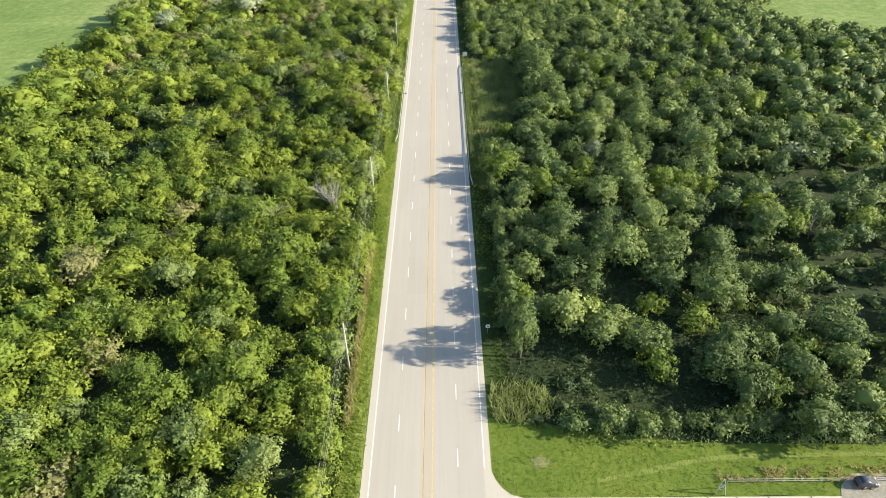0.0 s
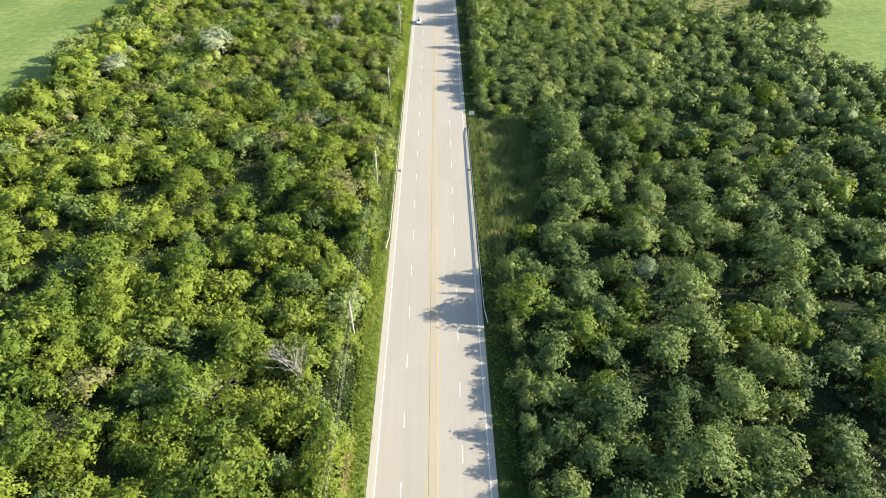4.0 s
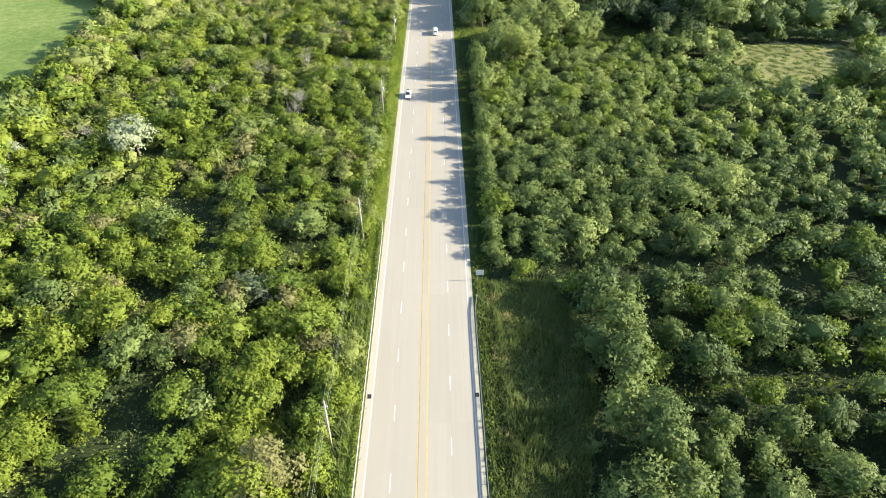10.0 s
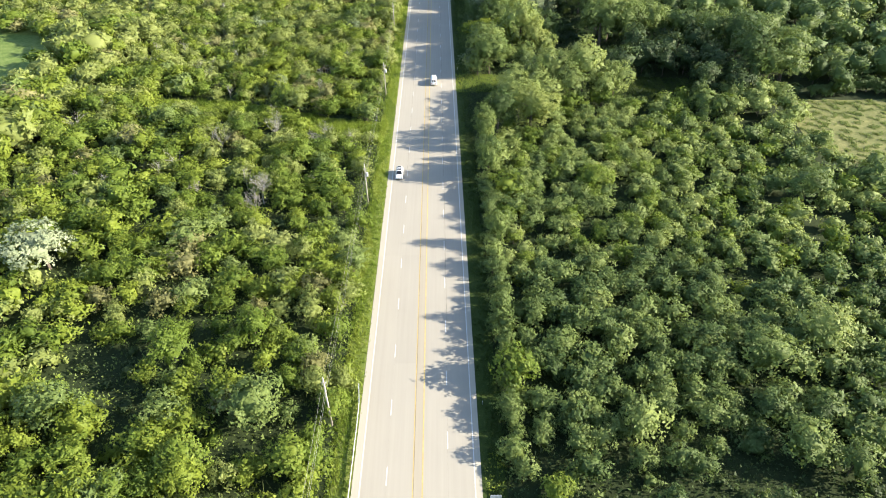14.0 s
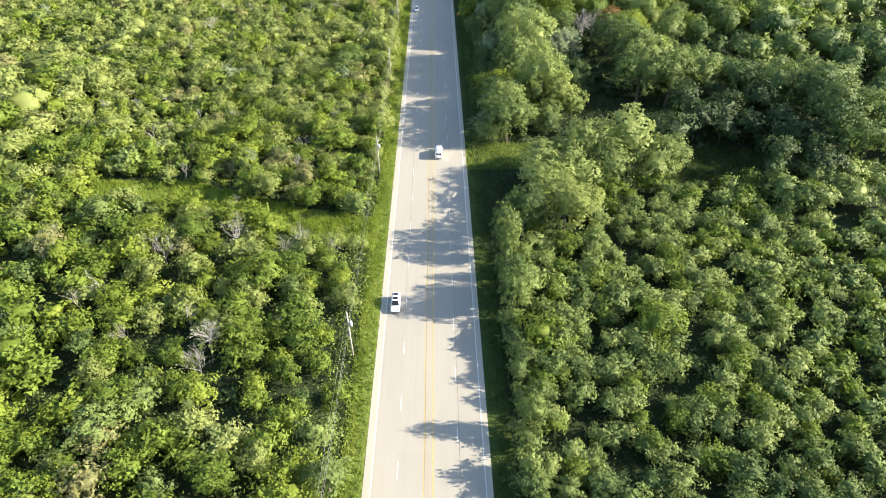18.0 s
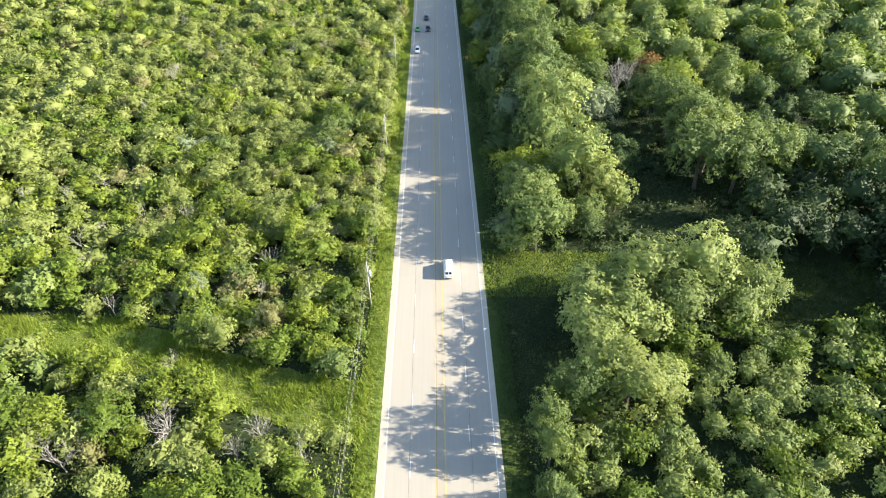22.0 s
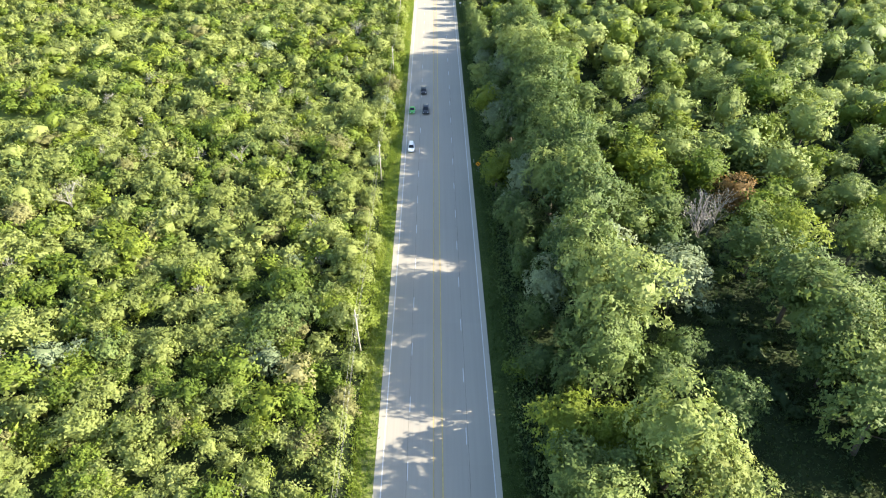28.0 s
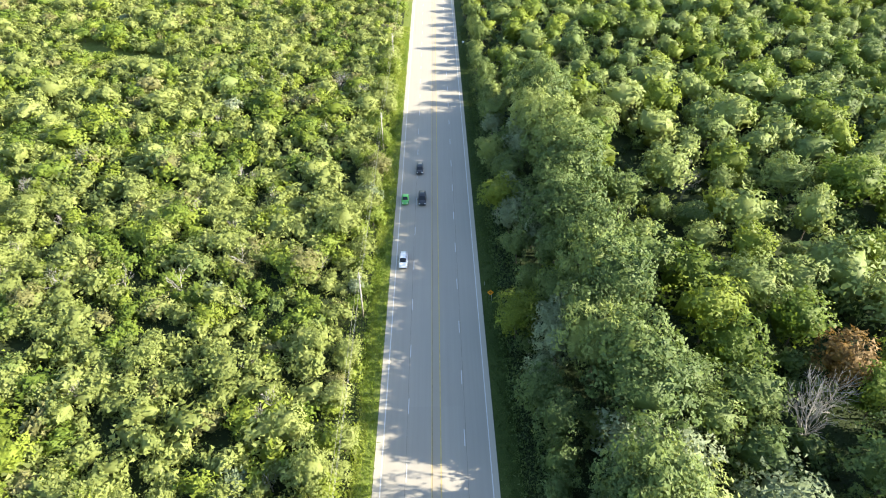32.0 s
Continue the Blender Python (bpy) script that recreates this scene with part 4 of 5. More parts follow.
STUFF_LABEL = {"leaf_pale": "thicket of pale yellowish grey shrubs", "leaf_olive": "thicket of yellowish olive green shrubs", "leaf_green": "dense thicket of mid green trees and shrubs", "leaf_fresh": "thicket of fresh bright green shrubs", "leaf_dark": "dense dark green trees and shrubs",
               "leaf_shade": "low bushes with shade put into their deep green", "leaf_dun": "dull brownish olive shrubs in the thicket", "leaf_grey": "grey green trees in the woods", "leaf_silver": "scattered silvery shrubs among the thicket", "leaf_willow": "tall pale green willows in the woods"}
for (side, mat), items in STUFF.items():
    base, vs, fs, ts, ns = 0, [], [], [], []
    for v, f, t, n in items:
        vs.append(v)
        ns.append(n)
        fs.append(f + base)
        ts.append(np.full(len(v), t))
        base += len(v)
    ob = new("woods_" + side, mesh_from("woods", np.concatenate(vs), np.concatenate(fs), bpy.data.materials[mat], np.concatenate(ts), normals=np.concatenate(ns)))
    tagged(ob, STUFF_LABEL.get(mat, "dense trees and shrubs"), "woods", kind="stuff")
st = np.array(STEMS)
ang = np.arange(4) * math.pi / 2
ring = np.stack([np.cos(ang), np.sin(ang)], 1)
low = np.concatenate([st[:, None, :2] + ring[None] * st[:, 3][:, None, None], np.full((len(st), 4, 1), -0.1)], 2)
high = np.concatenate([st[:, None, :2] + ring[None] * st[:, 3][:, None, None] * 0.5, np.repeat(st[:, 2][:, None, None], 4, 1)], 2)
v = np.concatenate([low, high], 1).reshape(-1, 3)
i = np.arange(len(st))[:, None] * 8
f = np.concatenate([i + [k, (k + 1) % 4, 4 + (k + 1) % 4, 4 + k] for k in range(4)], 0)
tagged(new("wood_trunks", mesh_from("wood_trunks", v, f, BARK)), "brown tree trunks under the dense crowns", "tree trunks", kind="stuff")


# low growth: weeds under and between the shrubs, grass, reeds
def scatter(x0, x1, y0, y1, per_m2, keep):
    n = int((x1 - x0) * (y1 - y0) * per_m2)
    x, y = gen.uniform(x0, x1, n), gen.uniform(y0, y1, n)
    k = keep(x, y)
    return x[k], y[k]


def weeds(name, x, y, high, size, material, label, category, lift=0.5):
    p = np.stack([x, y, gen.uniform(0.15, 1.0, len(x)) * high], 1)
    v, f, _ = leaf_cards(p, gen.normal(0, 0.9, (len(x), 3)) + np.array([0.0, 0.0, 0.6]), size, lift, gen)
    v[:, 2] = np.maximum(v[:, 2], 0.01)
    t = np.repeat(0.5 + 0.5 * np.sin(x * 0.31 + 2 * np.sin(y * 0.17)), 3) * 0.6
    return tagged(new(name, mesh_from(name, v, f, material, t)), label, category, kind="stuff")


def blades(name, x, y, high, width, material, label, category, lean=0.35):
    """Upright tapering blades, three to a tuft."""
    x, y = np.repeat(x, 3) + gen.normal(0, width, len(x) * 3), np.repeat(y, 3) + gen.normal(0, width, len(y) * 3)
    k = len(x)
    a = gen.uniform(0, 6.28, k)
    h = high * gen.lognormal(0, 0.25, k)
    d = np.stack([np.cos(a), np.sin(a)], 1) * (width / 2)
    tip = np.stack([x + gen.normal(0, lean, k) * h, y + gen.normal(0, lean, k) * h, h], 1)
    p0, p1 = np.stack([x - d[:, 0], y - d[:, 1], np.zeros(k)], 1), np.stack([x + d[:, 0], y + d[:, 1], np.zeros(k)], 1)
    v = np.stack([p0, p1, tip], 1).reshape(-1, 3)
    f = np.arange(k * 3).reshape(-1, 3)
    t = np.repeat(0.5 + 0.5 * np.sin(x * 0.4 + 1.5 * np.sin(y * 0.11)), 3) * 0.6
    return tagged(new(name, mesh_from(name, v, f, material, t)), label, category, kind="stuff")


def clumps(x, y, scale, cut):
    return np.array([noise.noise(Vector((a * scale, b * scale, 17.0))) > cut for a, b in zip(x, y)])


wx, wy = scatter(-75, -12.2, 40, 520, 2.4, lambda x, y: ~inside(PATH_L, x, y) & (np.abs(x) < 0.713 * (y * 0.794 + 49) + 8))
weeds("undergrowth_west", wx, wy, 1.1, 0.36, LEAF_GREEN, "low olive green weeds between the shrubs", "undergrowth")
# weeds below the east trees: shade is painted into their leaves
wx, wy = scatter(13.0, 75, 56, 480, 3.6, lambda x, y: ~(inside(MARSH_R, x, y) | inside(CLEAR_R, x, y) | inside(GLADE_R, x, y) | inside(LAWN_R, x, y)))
weeds("undergrowth_east", wx, wy, 1.1, 0.40, LEAF_PAINTED_SHADE, "low weeds under the trees, shade put into their colour", "undergrowth")
vx, vy = scatter(-13.0, -9.5, 30, 640, 16.0, lambda x, y: gen.random(len(x)) < np.clip((-x - 9.3) / 2.4, 0.5, 1))
blades("verge_grass_west", vx, vy, 0.42, 0.16, GRASS_BLADE, "tall yellowish green roadside grass", "grass", 0.5)
# shade of the roadside trees is put into the colour of these blades
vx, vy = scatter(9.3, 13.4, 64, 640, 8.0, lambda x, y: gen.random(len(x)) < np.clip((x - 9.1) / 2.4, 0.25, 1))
blades("verge_grass_east", vx, vy, 0.32, 0.16, PAINTED_SHADE_BLADE, "green roadside grass darkened for the shade of the trees", "grass", 0.5)
vx, vy = scatter(-17.5, -12.3, 40, 640, 6.0, lambda x, y: gen.random(len(x)) < np.clip((-x - 12.0) / 1.2, 0.1, 1))
weeds("bank_weeds_west", vx, vy, 1.5, 0.32, LEAF_FRESH, "leafy green weeds between the shrubs and the verge", "weeds")
vx, vy = scatter(-13.0, -12.0, 40, 110, 22.0, lambda x, y: np.sin(y * 0.21) + np.sin(y * 0.083 + 1) > -0.4)
blades("dry_grass_west", vx, vy, 0.9, 0.14, DRY_BLADE, "tall dry tan grass along the verge", "grass", 0.4)
vx, vy = scatter(11.4, 18, 366, 620, 12.0, lambda x, y: gen.random(len(x)) < np.clip((x - 11) / 2, 0, 1))
weeds("wood_edge_weeds", vx, vy, 2.0, 0.36, LEAF_DARK, "dark green weeds along the edge of the woods", "weeds")
vx, vy = scatter(9.6, 13.5, 100, 222, 7.0, lambda x, y: gen.random(len(x)) < np.clip((13.8 - x) / 2, 0, 1))
weeds("bank_weeds", vx, vy, 0.6, 0.30, LEAF_OLIVE, "bright leafy weeds on the bank behind the guardrail", "weeds")
vx, vy = scatter(28, 105, 182, 189.5, 2.2, lambda x, y: inside(CREEK_R, x, y))
weeds("creek_weeds", vx, vy, 1.5, 0.42, LEAF_OLIVE, "low bright weeds along the creek", "weeds")
vx, vy = scatter(-98, -40, 167, 175, 2.2, lambda x, y: inside(CREEK_L, x, y))
weeds("creek_weeds", vx, vy, 1.5, 0.42, LEAF_OLIVE, "low bright weeds along the creek", "weeds")
vx, vy = scatter(103, 152, 299, 345, 9.0, lambda x, y: inside(FIELD_R2, x, y) & clumps(x, y, 0.45, 0.12))
blades("meadow_grass", vx, vy, 0.5, 0.20, REED_BLADE, "tall dry meadow grass", "grass", 0.5)
vx, vy = scatter(41, 90, 49.4, 51.6, 12.0, lambda x, y: clumps(x, y, 0.5, -0.15))
blades("rough_grass", vx, vy, 0.45, 0.12, DRY_BLADE, "uncut brownish grass by the fence", "grass", 0.5)
vx, vy = scatter(22, 90, 55.0, 60.0, 8.0, lambda x, y: gen.random(len(x)) < 0.8)
weeds("edge_weeds", vx, vy, 1.3, 0.30, LEAF_GREEN, "leafy weeds at the edge of the lawn", "weeds")
vx, vy = scatter(9.3, 40, 319, 368, 16.0, lambda x, y: inside(CLEAR_R, x, y) & (x > 11.0))
# split at the willows' shadow edge: green beyond, colour with painted shade before
k = vy > 353.5
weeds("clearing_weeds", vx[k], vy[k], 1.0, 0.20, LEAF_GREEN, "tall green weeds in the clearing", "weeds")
weeds("clearing_weeds", vx[~k], vy[~k], 1.0, 0.24, LEAF_PAINTED_SHADE, "low weeds darkened to deepen the shade of the willows", "weeds")
# glade blades carry the shade of the trees in their colour
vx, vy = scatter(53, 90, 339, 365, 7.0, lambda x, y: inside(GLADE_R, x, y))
blades("glade_grass", vx, vy, 0.5, 0.16, PAINTED_SHADE_BLADE, "uncut glade grass with shade put into its colour", "grass", 0.5)


vx, vy = scatter(9.8, 23, 59, 69, 9.0, lambda x, y: ((x - 14.0) / 6.0) ** 2 + ((y - 63.6) / 4.2) ** 2 < gen.uniform(0.6, 1.1, len(x)))
blades("tall_grass", vx, vy, 1.4, 0.18, PALE_BLADE, "tall pale grass at the lawn corner", "grass", 0.3)

vx, vy = scatter(10, 28, 128, 214, 9.0, lambda x, y: inside(MARSH_R, x, y))
k = clumps(vx, vy, 0.16, -0.05) & (vx > 13.0)
blades("marsh_reeds", vx[k], vy[k], 1.4, 0.22, REED_BLADE, "tall green reeds in dense stands", "reeds", 0.22)
blades("marsh_grass", vx[~k], vy[~k], 0.65, 0.18, REED_BLADE, "rough yellow green marsh grass", "grass", 0.4)
vx, vy = scatter(-36, -10.5, 160, 215, 3.0, lambda x, y: (x > -24) | (np.sin(x * 0.4) > 0.2))
blades("reeds_west", vx, vy, 1.7, 0.2, REED_BLADE, "tall grey green reeds below the road bank", "reeds", 0.3)
vx, vy = scatter(-84, -11, 318, 351, 11.0, lambda x, y: inside(PATH_L, x, y))
weeds("track_weeds", *scatter(-84, -20, 320, 351, 1.6, lambda x, y: inside(PATH_L, x, y) & (np.sin(x * 0.35 + y * 0.2) > -0.2)), 0.6, 0.22, LEAF_OLIVE, "low bright weeds on the track", "weeds")
k = clumps(vx, vy, 0.22, 0.02)
blades("track_grass", vx[k], vy[k], 1.0, 0.17, GRASS_BLADE, "tall uncut yellow green grass on the track", "grass", 0.3)
vx, vy = vx[~k], vy[~k]
blades("track_grass", vx, vy, 0.35, 0.16, GRASS_BLADE, "rough yellow green grass on the track", "grass", 0.5)
vx, vy = scatter(9.2, 40, 319, 368, 5.0, lambda x, y: inside(CLEAR_R, x, y) & (y > 353))
blades("clearing_grass", vx, vy, 0.5, 0.16, GRASS_BLADE, "uncut grass and weeds in the clearing", "grass", 0.5)
vx, vy = scatter(9.3, 70, 47, 60, 7.0, lambda x, y: inside(LAWN_R, x, y))
blades("lawn_grass", vx, vy, 0.13, 0.14, LAWN_BLADE, "short mown grass", "grass", 0.6)

vx, vy = scatter(12.0, 16.0, 132, 214, 4.0, lambda x, y: clumps(x, y, 0.2, 0.1))
blades("dry_marsh_grass", vx, vy, 0.8, 0.16, DRY_BLADE, "tan dry grass at the edge of the marsh", "grass", 0.4)

# ---------------------------------------------------------------- guardrails
W_BEAM = [(0.00, 0.45), (0.04, 0.50), (0.08, 0.54), (0.04, 0.58), (0.00, 0.61), (0.04, 0.64), (0.08, 0.68), (0.04, 0.72), (0.00, 0.76)]


def guardrail(name, x, y0, y1, facing, label):
    """A steel rail of W section along y on posts; facing +1 turns the bulges towards +x."""
    e = empty(name, x, y0, 0.04)
    bm = bmesh.new()
    prev = None
    n = int((y1 - y0) / 3.8)
    for i in range(n + 1):
        y = (y1 - y0) * i / n
        flare = 0.5 * max(0, 1 - min(y, y1 - y0 - y) / 6.0) ** 2
        sag = 0.01 * math.sin(i * 2.1)
        cur = []
        for thick in (0.0, 0.012):
            for px, pz in W_BEAM:
                cur.append(bm.verts.new(((px + thick) * facing - flare * facing, y, pz + sag)))
        if prev:
            for a in range(17):
                if a != 8:
                    bm.faces.new((prev[a], prev[a + 1], cur[a + 1], cur[a]))
            bm.faces.new((prev[8], prev[17], cur[17], cur[8]))
            bm.faces.new((prev[9], prev[0], cur[0], cur[9]))
        prev = cur
    bmesh.ops.recalc_face_normals(bm, faces=bm.faces)
    part("rail", bm, STEEL, e, "galvanised W-section rail")
    post = bmesh.new()
    box(post, -0.09, -0.06, -0.2, 0.0, 0.06, 0.80)
    box(post, -0.01, -0.05, 0.48, 0.055, 0.05, 0.74)
    pm = bm_mesh("post", post, BARK)
    k = int((y1 - y0) / 1.905)
    for i in range(k + 1):
        y = i * 1.905
        flare = 0.5 * max(0, 1 - min(y, y1 - y0 - y) / 6.0) ** 2
        ob = new("post", pm)
        ob.parent = e
        ob.location = (-0.06 * facing - flare * facing, y, 0)
        ob.scale = (facing, 1, 1)
    for y in (0.0, y1 - y0):
        bm = bmesh.new()
        box(bm, -0.5 * facing - 0.12, y - 0.05, 0.40, -0.5 * facing + 0.16, y + 0.05, 0.80)
        bmesh.ops.bevel(bm, geom=bm.edges, offset=0.03, segments=2, affect="EDGES")
        part("end_plate", bm, STEEL, e, "rounded rail end")
    return tagged(e, label, "guardrail", "guardrails")


guardrail("guardrail", 9.42, 129.3, 208.8, -1, "long galvanised steel guardrail on wooden posts")
guardrail("guardrail", -9.62, 152.0, 235.2, 1, "long galvanised steel guardrail on wooden posts")

# ---------------------------------------------------------------- drains in the shoulder
for x in (-8.75, 8.72):
    e = empty("drain_grate", x, 185.3, 0.08)
    bm = bmesh.new()
    box(bm, -0.32, -0.45, 0, 0.32, 0.45, 0.012)
    part("frame", bm, DARK_STEEL, e)
    for i in range(6):
        bm = bmesh.new()
        box(bm, -0.28, -0.40 + i * 0.15, 0.012, 0.28, -0.34 + i * 0.15, 0.03)
        part("bar", bm, DARK_STEEL, e)
    tagged(e, "dark iron drain grate in the road shoulder", "drain", "drains")


# ---------------------------------------------------------------- utility poles and wires
POLES = [(-13.3, 12.0), (-13.3, 70.6), (-13.5, 124.3), (-13.5, 175.5), (-13.5, 227.5), (-13.2, 289.5), (-12.9, 351.0), (-13.4, 412.2), (-13.8, 471.5), (-14.0, 537.5), (-14.0, 600.0), (-14.0, 662.0)]
POLE_TOP = 10.8
WIRES = [(0.0, POLE_TOP + 0.30), (0.32, POLE_TOP - 0.75), (0.12, POLE_TOP - 2.6)]


def utility_pole(x, y, transformer, rng):
    e = empty("utility_pole", x, y)
    e.rotation_euler = (radians(rng.uniform(-1, 1)), radians(rng.uniform(-1, 1)), 0)
    bm = bmesh.new()
    rod(bm, (0, 0, -0.3), (0, 0, POLE_TOP), 0.17, 0.11, 10)
    part("pole", bm, POLE_WOOD, e, "weathered wooden pole", True)
    bm = bmesh.new()
    box(bm, -0.4, -0.05, POLE_TOP - 1.0, 0.4, 0.05, POLE_TOP - 0.88)
    bmesh.ops.bevel(bm, geom=bm.edges, offset=0.012, segments=1, affect="EDGES")
    part("crossarm", bm, POLE_WOOD, e)
    for sx in (-1, 1):
        bm = bmesh.new()
        rod(bm, (sx * 0.3, 0.07, POLE_TOP - 0.95), (0, 0.12, POLE_TOP - 1.6), 0.02, 0.02, 4)
        part("brace", bm, STEEL, e)
    for dx, z in WIRES:
        bm = bmesh.new()
        base = POLE_TOP - 0.9 if abs(dx) > 0.25 else z - 0.28
        rod(bm, (dx, 0, base), (dx, 0, z - 0.1), 0.03, 0.03, 5)
        rod(bm, (dx, 0, z - 0.16), (dx, 0, z), 0.08, 0.05, 8)
        part("insulator", bm, CERAMIC, e, "grey ceramic insulator")
    if transformer:
        bm = bmesh.new()
        rod(bm, (0.42, 0, POLE_TOP - 3.0), (0.42, 0, POLE_TOP - 2.0), 0.26, 0.26, 12)
        rod(bm, (0.42, 0, POLE_TOP - 2.0), (0.42, 0, POLE_TOP - 1.9), 0.26, 0.12, 12)
        rod(bm, (0.42, 0.1, POLE_TOP - 1.9), (0.42, 0.1, POLE_TOP - 1.6), 0.04, 0.03, 6)
        part("transformer", bm, CERAMIC, e, "pale grey transformer can", True)
    return tagged(e, "weathered wooden utility pole with crossarm among the shrubs", "utility pole", "utility poles")


prng = random.Random(3)
for i, (x, y) in enumerate(POLES):
    utility_pole(x, y, i in (5, 6), prng)
for dx, z in WIRES:
    bm = bmesh.new()
    for (ax, ay), (bx, by) in zip(POLES, POLES[1:]):
        last = None
        for i in range(9):
            u = i / 8
            p = (ax + (bx - ax) * u + dx, ay + (by - ay) * u, z - 3.6 * u * (1 - u) * (0.9 if dx else 1.0))
            if last:
                rod(bm, last, p, 0.013, 0.013, 4)
            last = p
    tagged(new("overhead_wire", bm_mesh("overhead_wire", bm, WIRE)), "thin grey wire hanging between the utility poles", "overhead wire", "overhead wires")
bm = bmesh.new()
rod(bm, (-13.4, 412.2, 8.6), (-15.2, 408.6, 0.0), 0.015, 0.015, 5)
tagged(new("guy_wire", bm_mesh("guy_wire", bm, WIRE)), "steel guy wire bracing a utility pole", "guy wire")


# ---------------------------------------------------------------- signs
def sign_post(e, x, height):
    bm = bmesh.new()
    box(bm, x - 0.03, 0.02, -0.3, x + 0.03, 0.07, height)
    return part("post", bm, STEEL, e, "steel post")


def panel(e, name, width, high, z, material, label, turn=0.0):
    bm = bmesh.new()
    box(bm, -width / 2, -0.015, -high / 2, width / 2, 0.015, high / 2)
    side = [ed for ed in bm.edges if abs(ed.verts[0].co.y - ed.verts[1].co.y) > 0.02]
    bmesh.ops.bevel(bm, geom=side, offset=min(width, high) * 0.06, segments=3, affect="EDGES")
    ob = part(name, bm, material, e, label)
    ob.location, ob.rotation_euler = (0, 0, z), (0, radians(turn), 0)
    return ob


def mark(parent, x0, z0, x1, z1, material):
    bm = bmesh.new()
    box(bm, x0, -0.021, z0, x1, -0.016, z1)
    return part("bar", bm, material, parent)


e = empty("road_sign", 10.75, 213.6)
sign_post(e, -0.45, 2.9)
sign_post(e, 0.45, 2.9)
panel(e, "panel", 1.55, 1.25, 2.35, SIGN_GREY, "pale blue grey metal panel")
tagged(e, "large pale metal road sign on two posts", "road sign", "road signs")
e = empty("road_sign", 10.3, 79.0)
sign_post(e, 0.0, 2.3)
p = panel(e, "panel", 0.75, 0.75, 1.95, SIGN_WHITE, "white panel")
for z in (-0.08, 0.1):
    mark(p, -0.2, z - 0.05, 0.2, z + 0.05, BLACK_PAINT)
mark(p, -0.22, -0.24, 0.22, -0.2, BLACK_PAINT)
tagged(e, "small white square road sign with dark marks", "road sign", "road signs")
e = empty("warning_sign", 10.7, 475.2)
sign_post(e, -0.25, 2.1)
sign_post(e, 0.25, 2.1)
p = panel(e, "panel", 0.95, 0.95, 2.3, SIGN_ORANGE, "orange diamond panel with black marks", 45)
for q in ((-0.22, -0.2, -0.10, 0.2), (0.10, -0.2, 0.22, 0.2), (-0.06, -0.12, 0.04, 0.14)):
    mark(p, *q, BLACK_PAINT)
tagged(e, "orange diamond warning sign on two posts", "warning sign", "road signs")
e = empty("road_sign", 11.0, 616.4)
sign_post(e, 0.0, 2.2)
panel(e, "panel", 0.75, 0.6, 1.9, SIGN_WHITE, "white panel")
tagged(e, "small white road sign on a post", "road sign", "road signs")
for x, y in ((9.9, 480.0), (10.0, 231.0), (9.9, 372.0)):
    e = empty("marker_post", x, y)
    bm = bmesh.new()
    box(bm, -0.05, -0.01, -0.2, 0.05, 0.01, 1.0)
    part("post", bm, STEEL, e)
    bm = bmesh.new()
    box(bm, -0.045, -0.018, 0.78, 0.045, -0.011, 0.98)
    part("reflector", bm, SIGN_WHITE, e, "white reflector")
    tagged(e, "thin marker post with a white reflector", "marker post", "marker posts")

# fence and steel frame by the side road
e = empty("wire_fence", 42.0, 49.3)
for i in range(20):
    bm = bmesh.new()
    rod(bm, (i * 2.6, 0, -0.2), (i * 2.6, 0.03, 1.0), 0.045, 0.04, 6)
    part("post", bm, POLE_WOOD, e)
for z in (0.45, 0.95):
    bm = bmesh.new()
    for i in range(19):
        rod(bm, (i * 2.6, -0.05, z), ((i + 1) * 2.6, -0.05, z - 0.01), 0.035, 0.035, 4)
    part("rail", bm, POLE_WOOD, e, "pale wooden rail")
tagged(e, "low pale rail fence beside the side road", "fence")
e = empty("lattice_frame", 40.3, 47.6)
for a, b, r in (((-0.55, 0, -0.1), (-0.1, 0.2, 3.2), 0.05), ((0.75, -0.3, -0.1), (0.1, 0.2, 3.2), 0.05), ((0.1, 0.9, -0.1), (0.0, 0.25, 3.2), 0.05)):
    bm = bmesh.new()
    rod(bm, a, b, r, r, 6)
    part("leg", bm, STEEL, e)
for a, b in (((-0.40, 0.07, 1.1), (0.53, -0.13, 1.1)), ((-0.27, 0.12, 2.1), (0.31, 0.03, 2.1)), ((-0.40, 0.07, 1.1), (0.31, 0.03, 2.1)), ((0.53, -0.13, 1.1), (-0.27, 0.12, 2.1))):
    bm = bmesh.new()
    rod(bm, a, b, 0.035, 0.035, 5)
    part("strut", bm, STEEL, e)
tagged(e, "bare steel lattice frame standing on the side road edge", "steel frame")


# ---------------------------------------------------------------- vehicles
def paint(name, colour, metal=0.0):
    return plain(name, colour, 0.28, metal, 0.03, 1.0, 0.6)


CAR_WHITE, CAR_BLACK, CAR_GREEN = paint("white_car_paint", (0.78, 0.79, 0.80)), paint("black_car_paint", (0.022, 0.023, 0.026)), paint("green_car_paint", (0.10, 0.42, 0.09))
GLASS = plain("dark_tinted_glass", (0.018, 0.021, 0.024), 0.06, 0.0, 0.05)
RUBBER, RIM = plain("tyre_rubber", (0.025, 0.025, 0.025), 0.85), plain("alloy_rim", (0.45, 0.46, 0.47), 0.35, 0.8)
LAMP_CLEAR, LAMP_RED = plain("clear_lamp", (0.70, 0.71, 0.70), 0.15), plain("red_lamp", (0.35, 0.02, 0.015), 0.2)
TRIM = plain("black_plastic_trim", (0.03, 0.03, 0.032), 0.6)


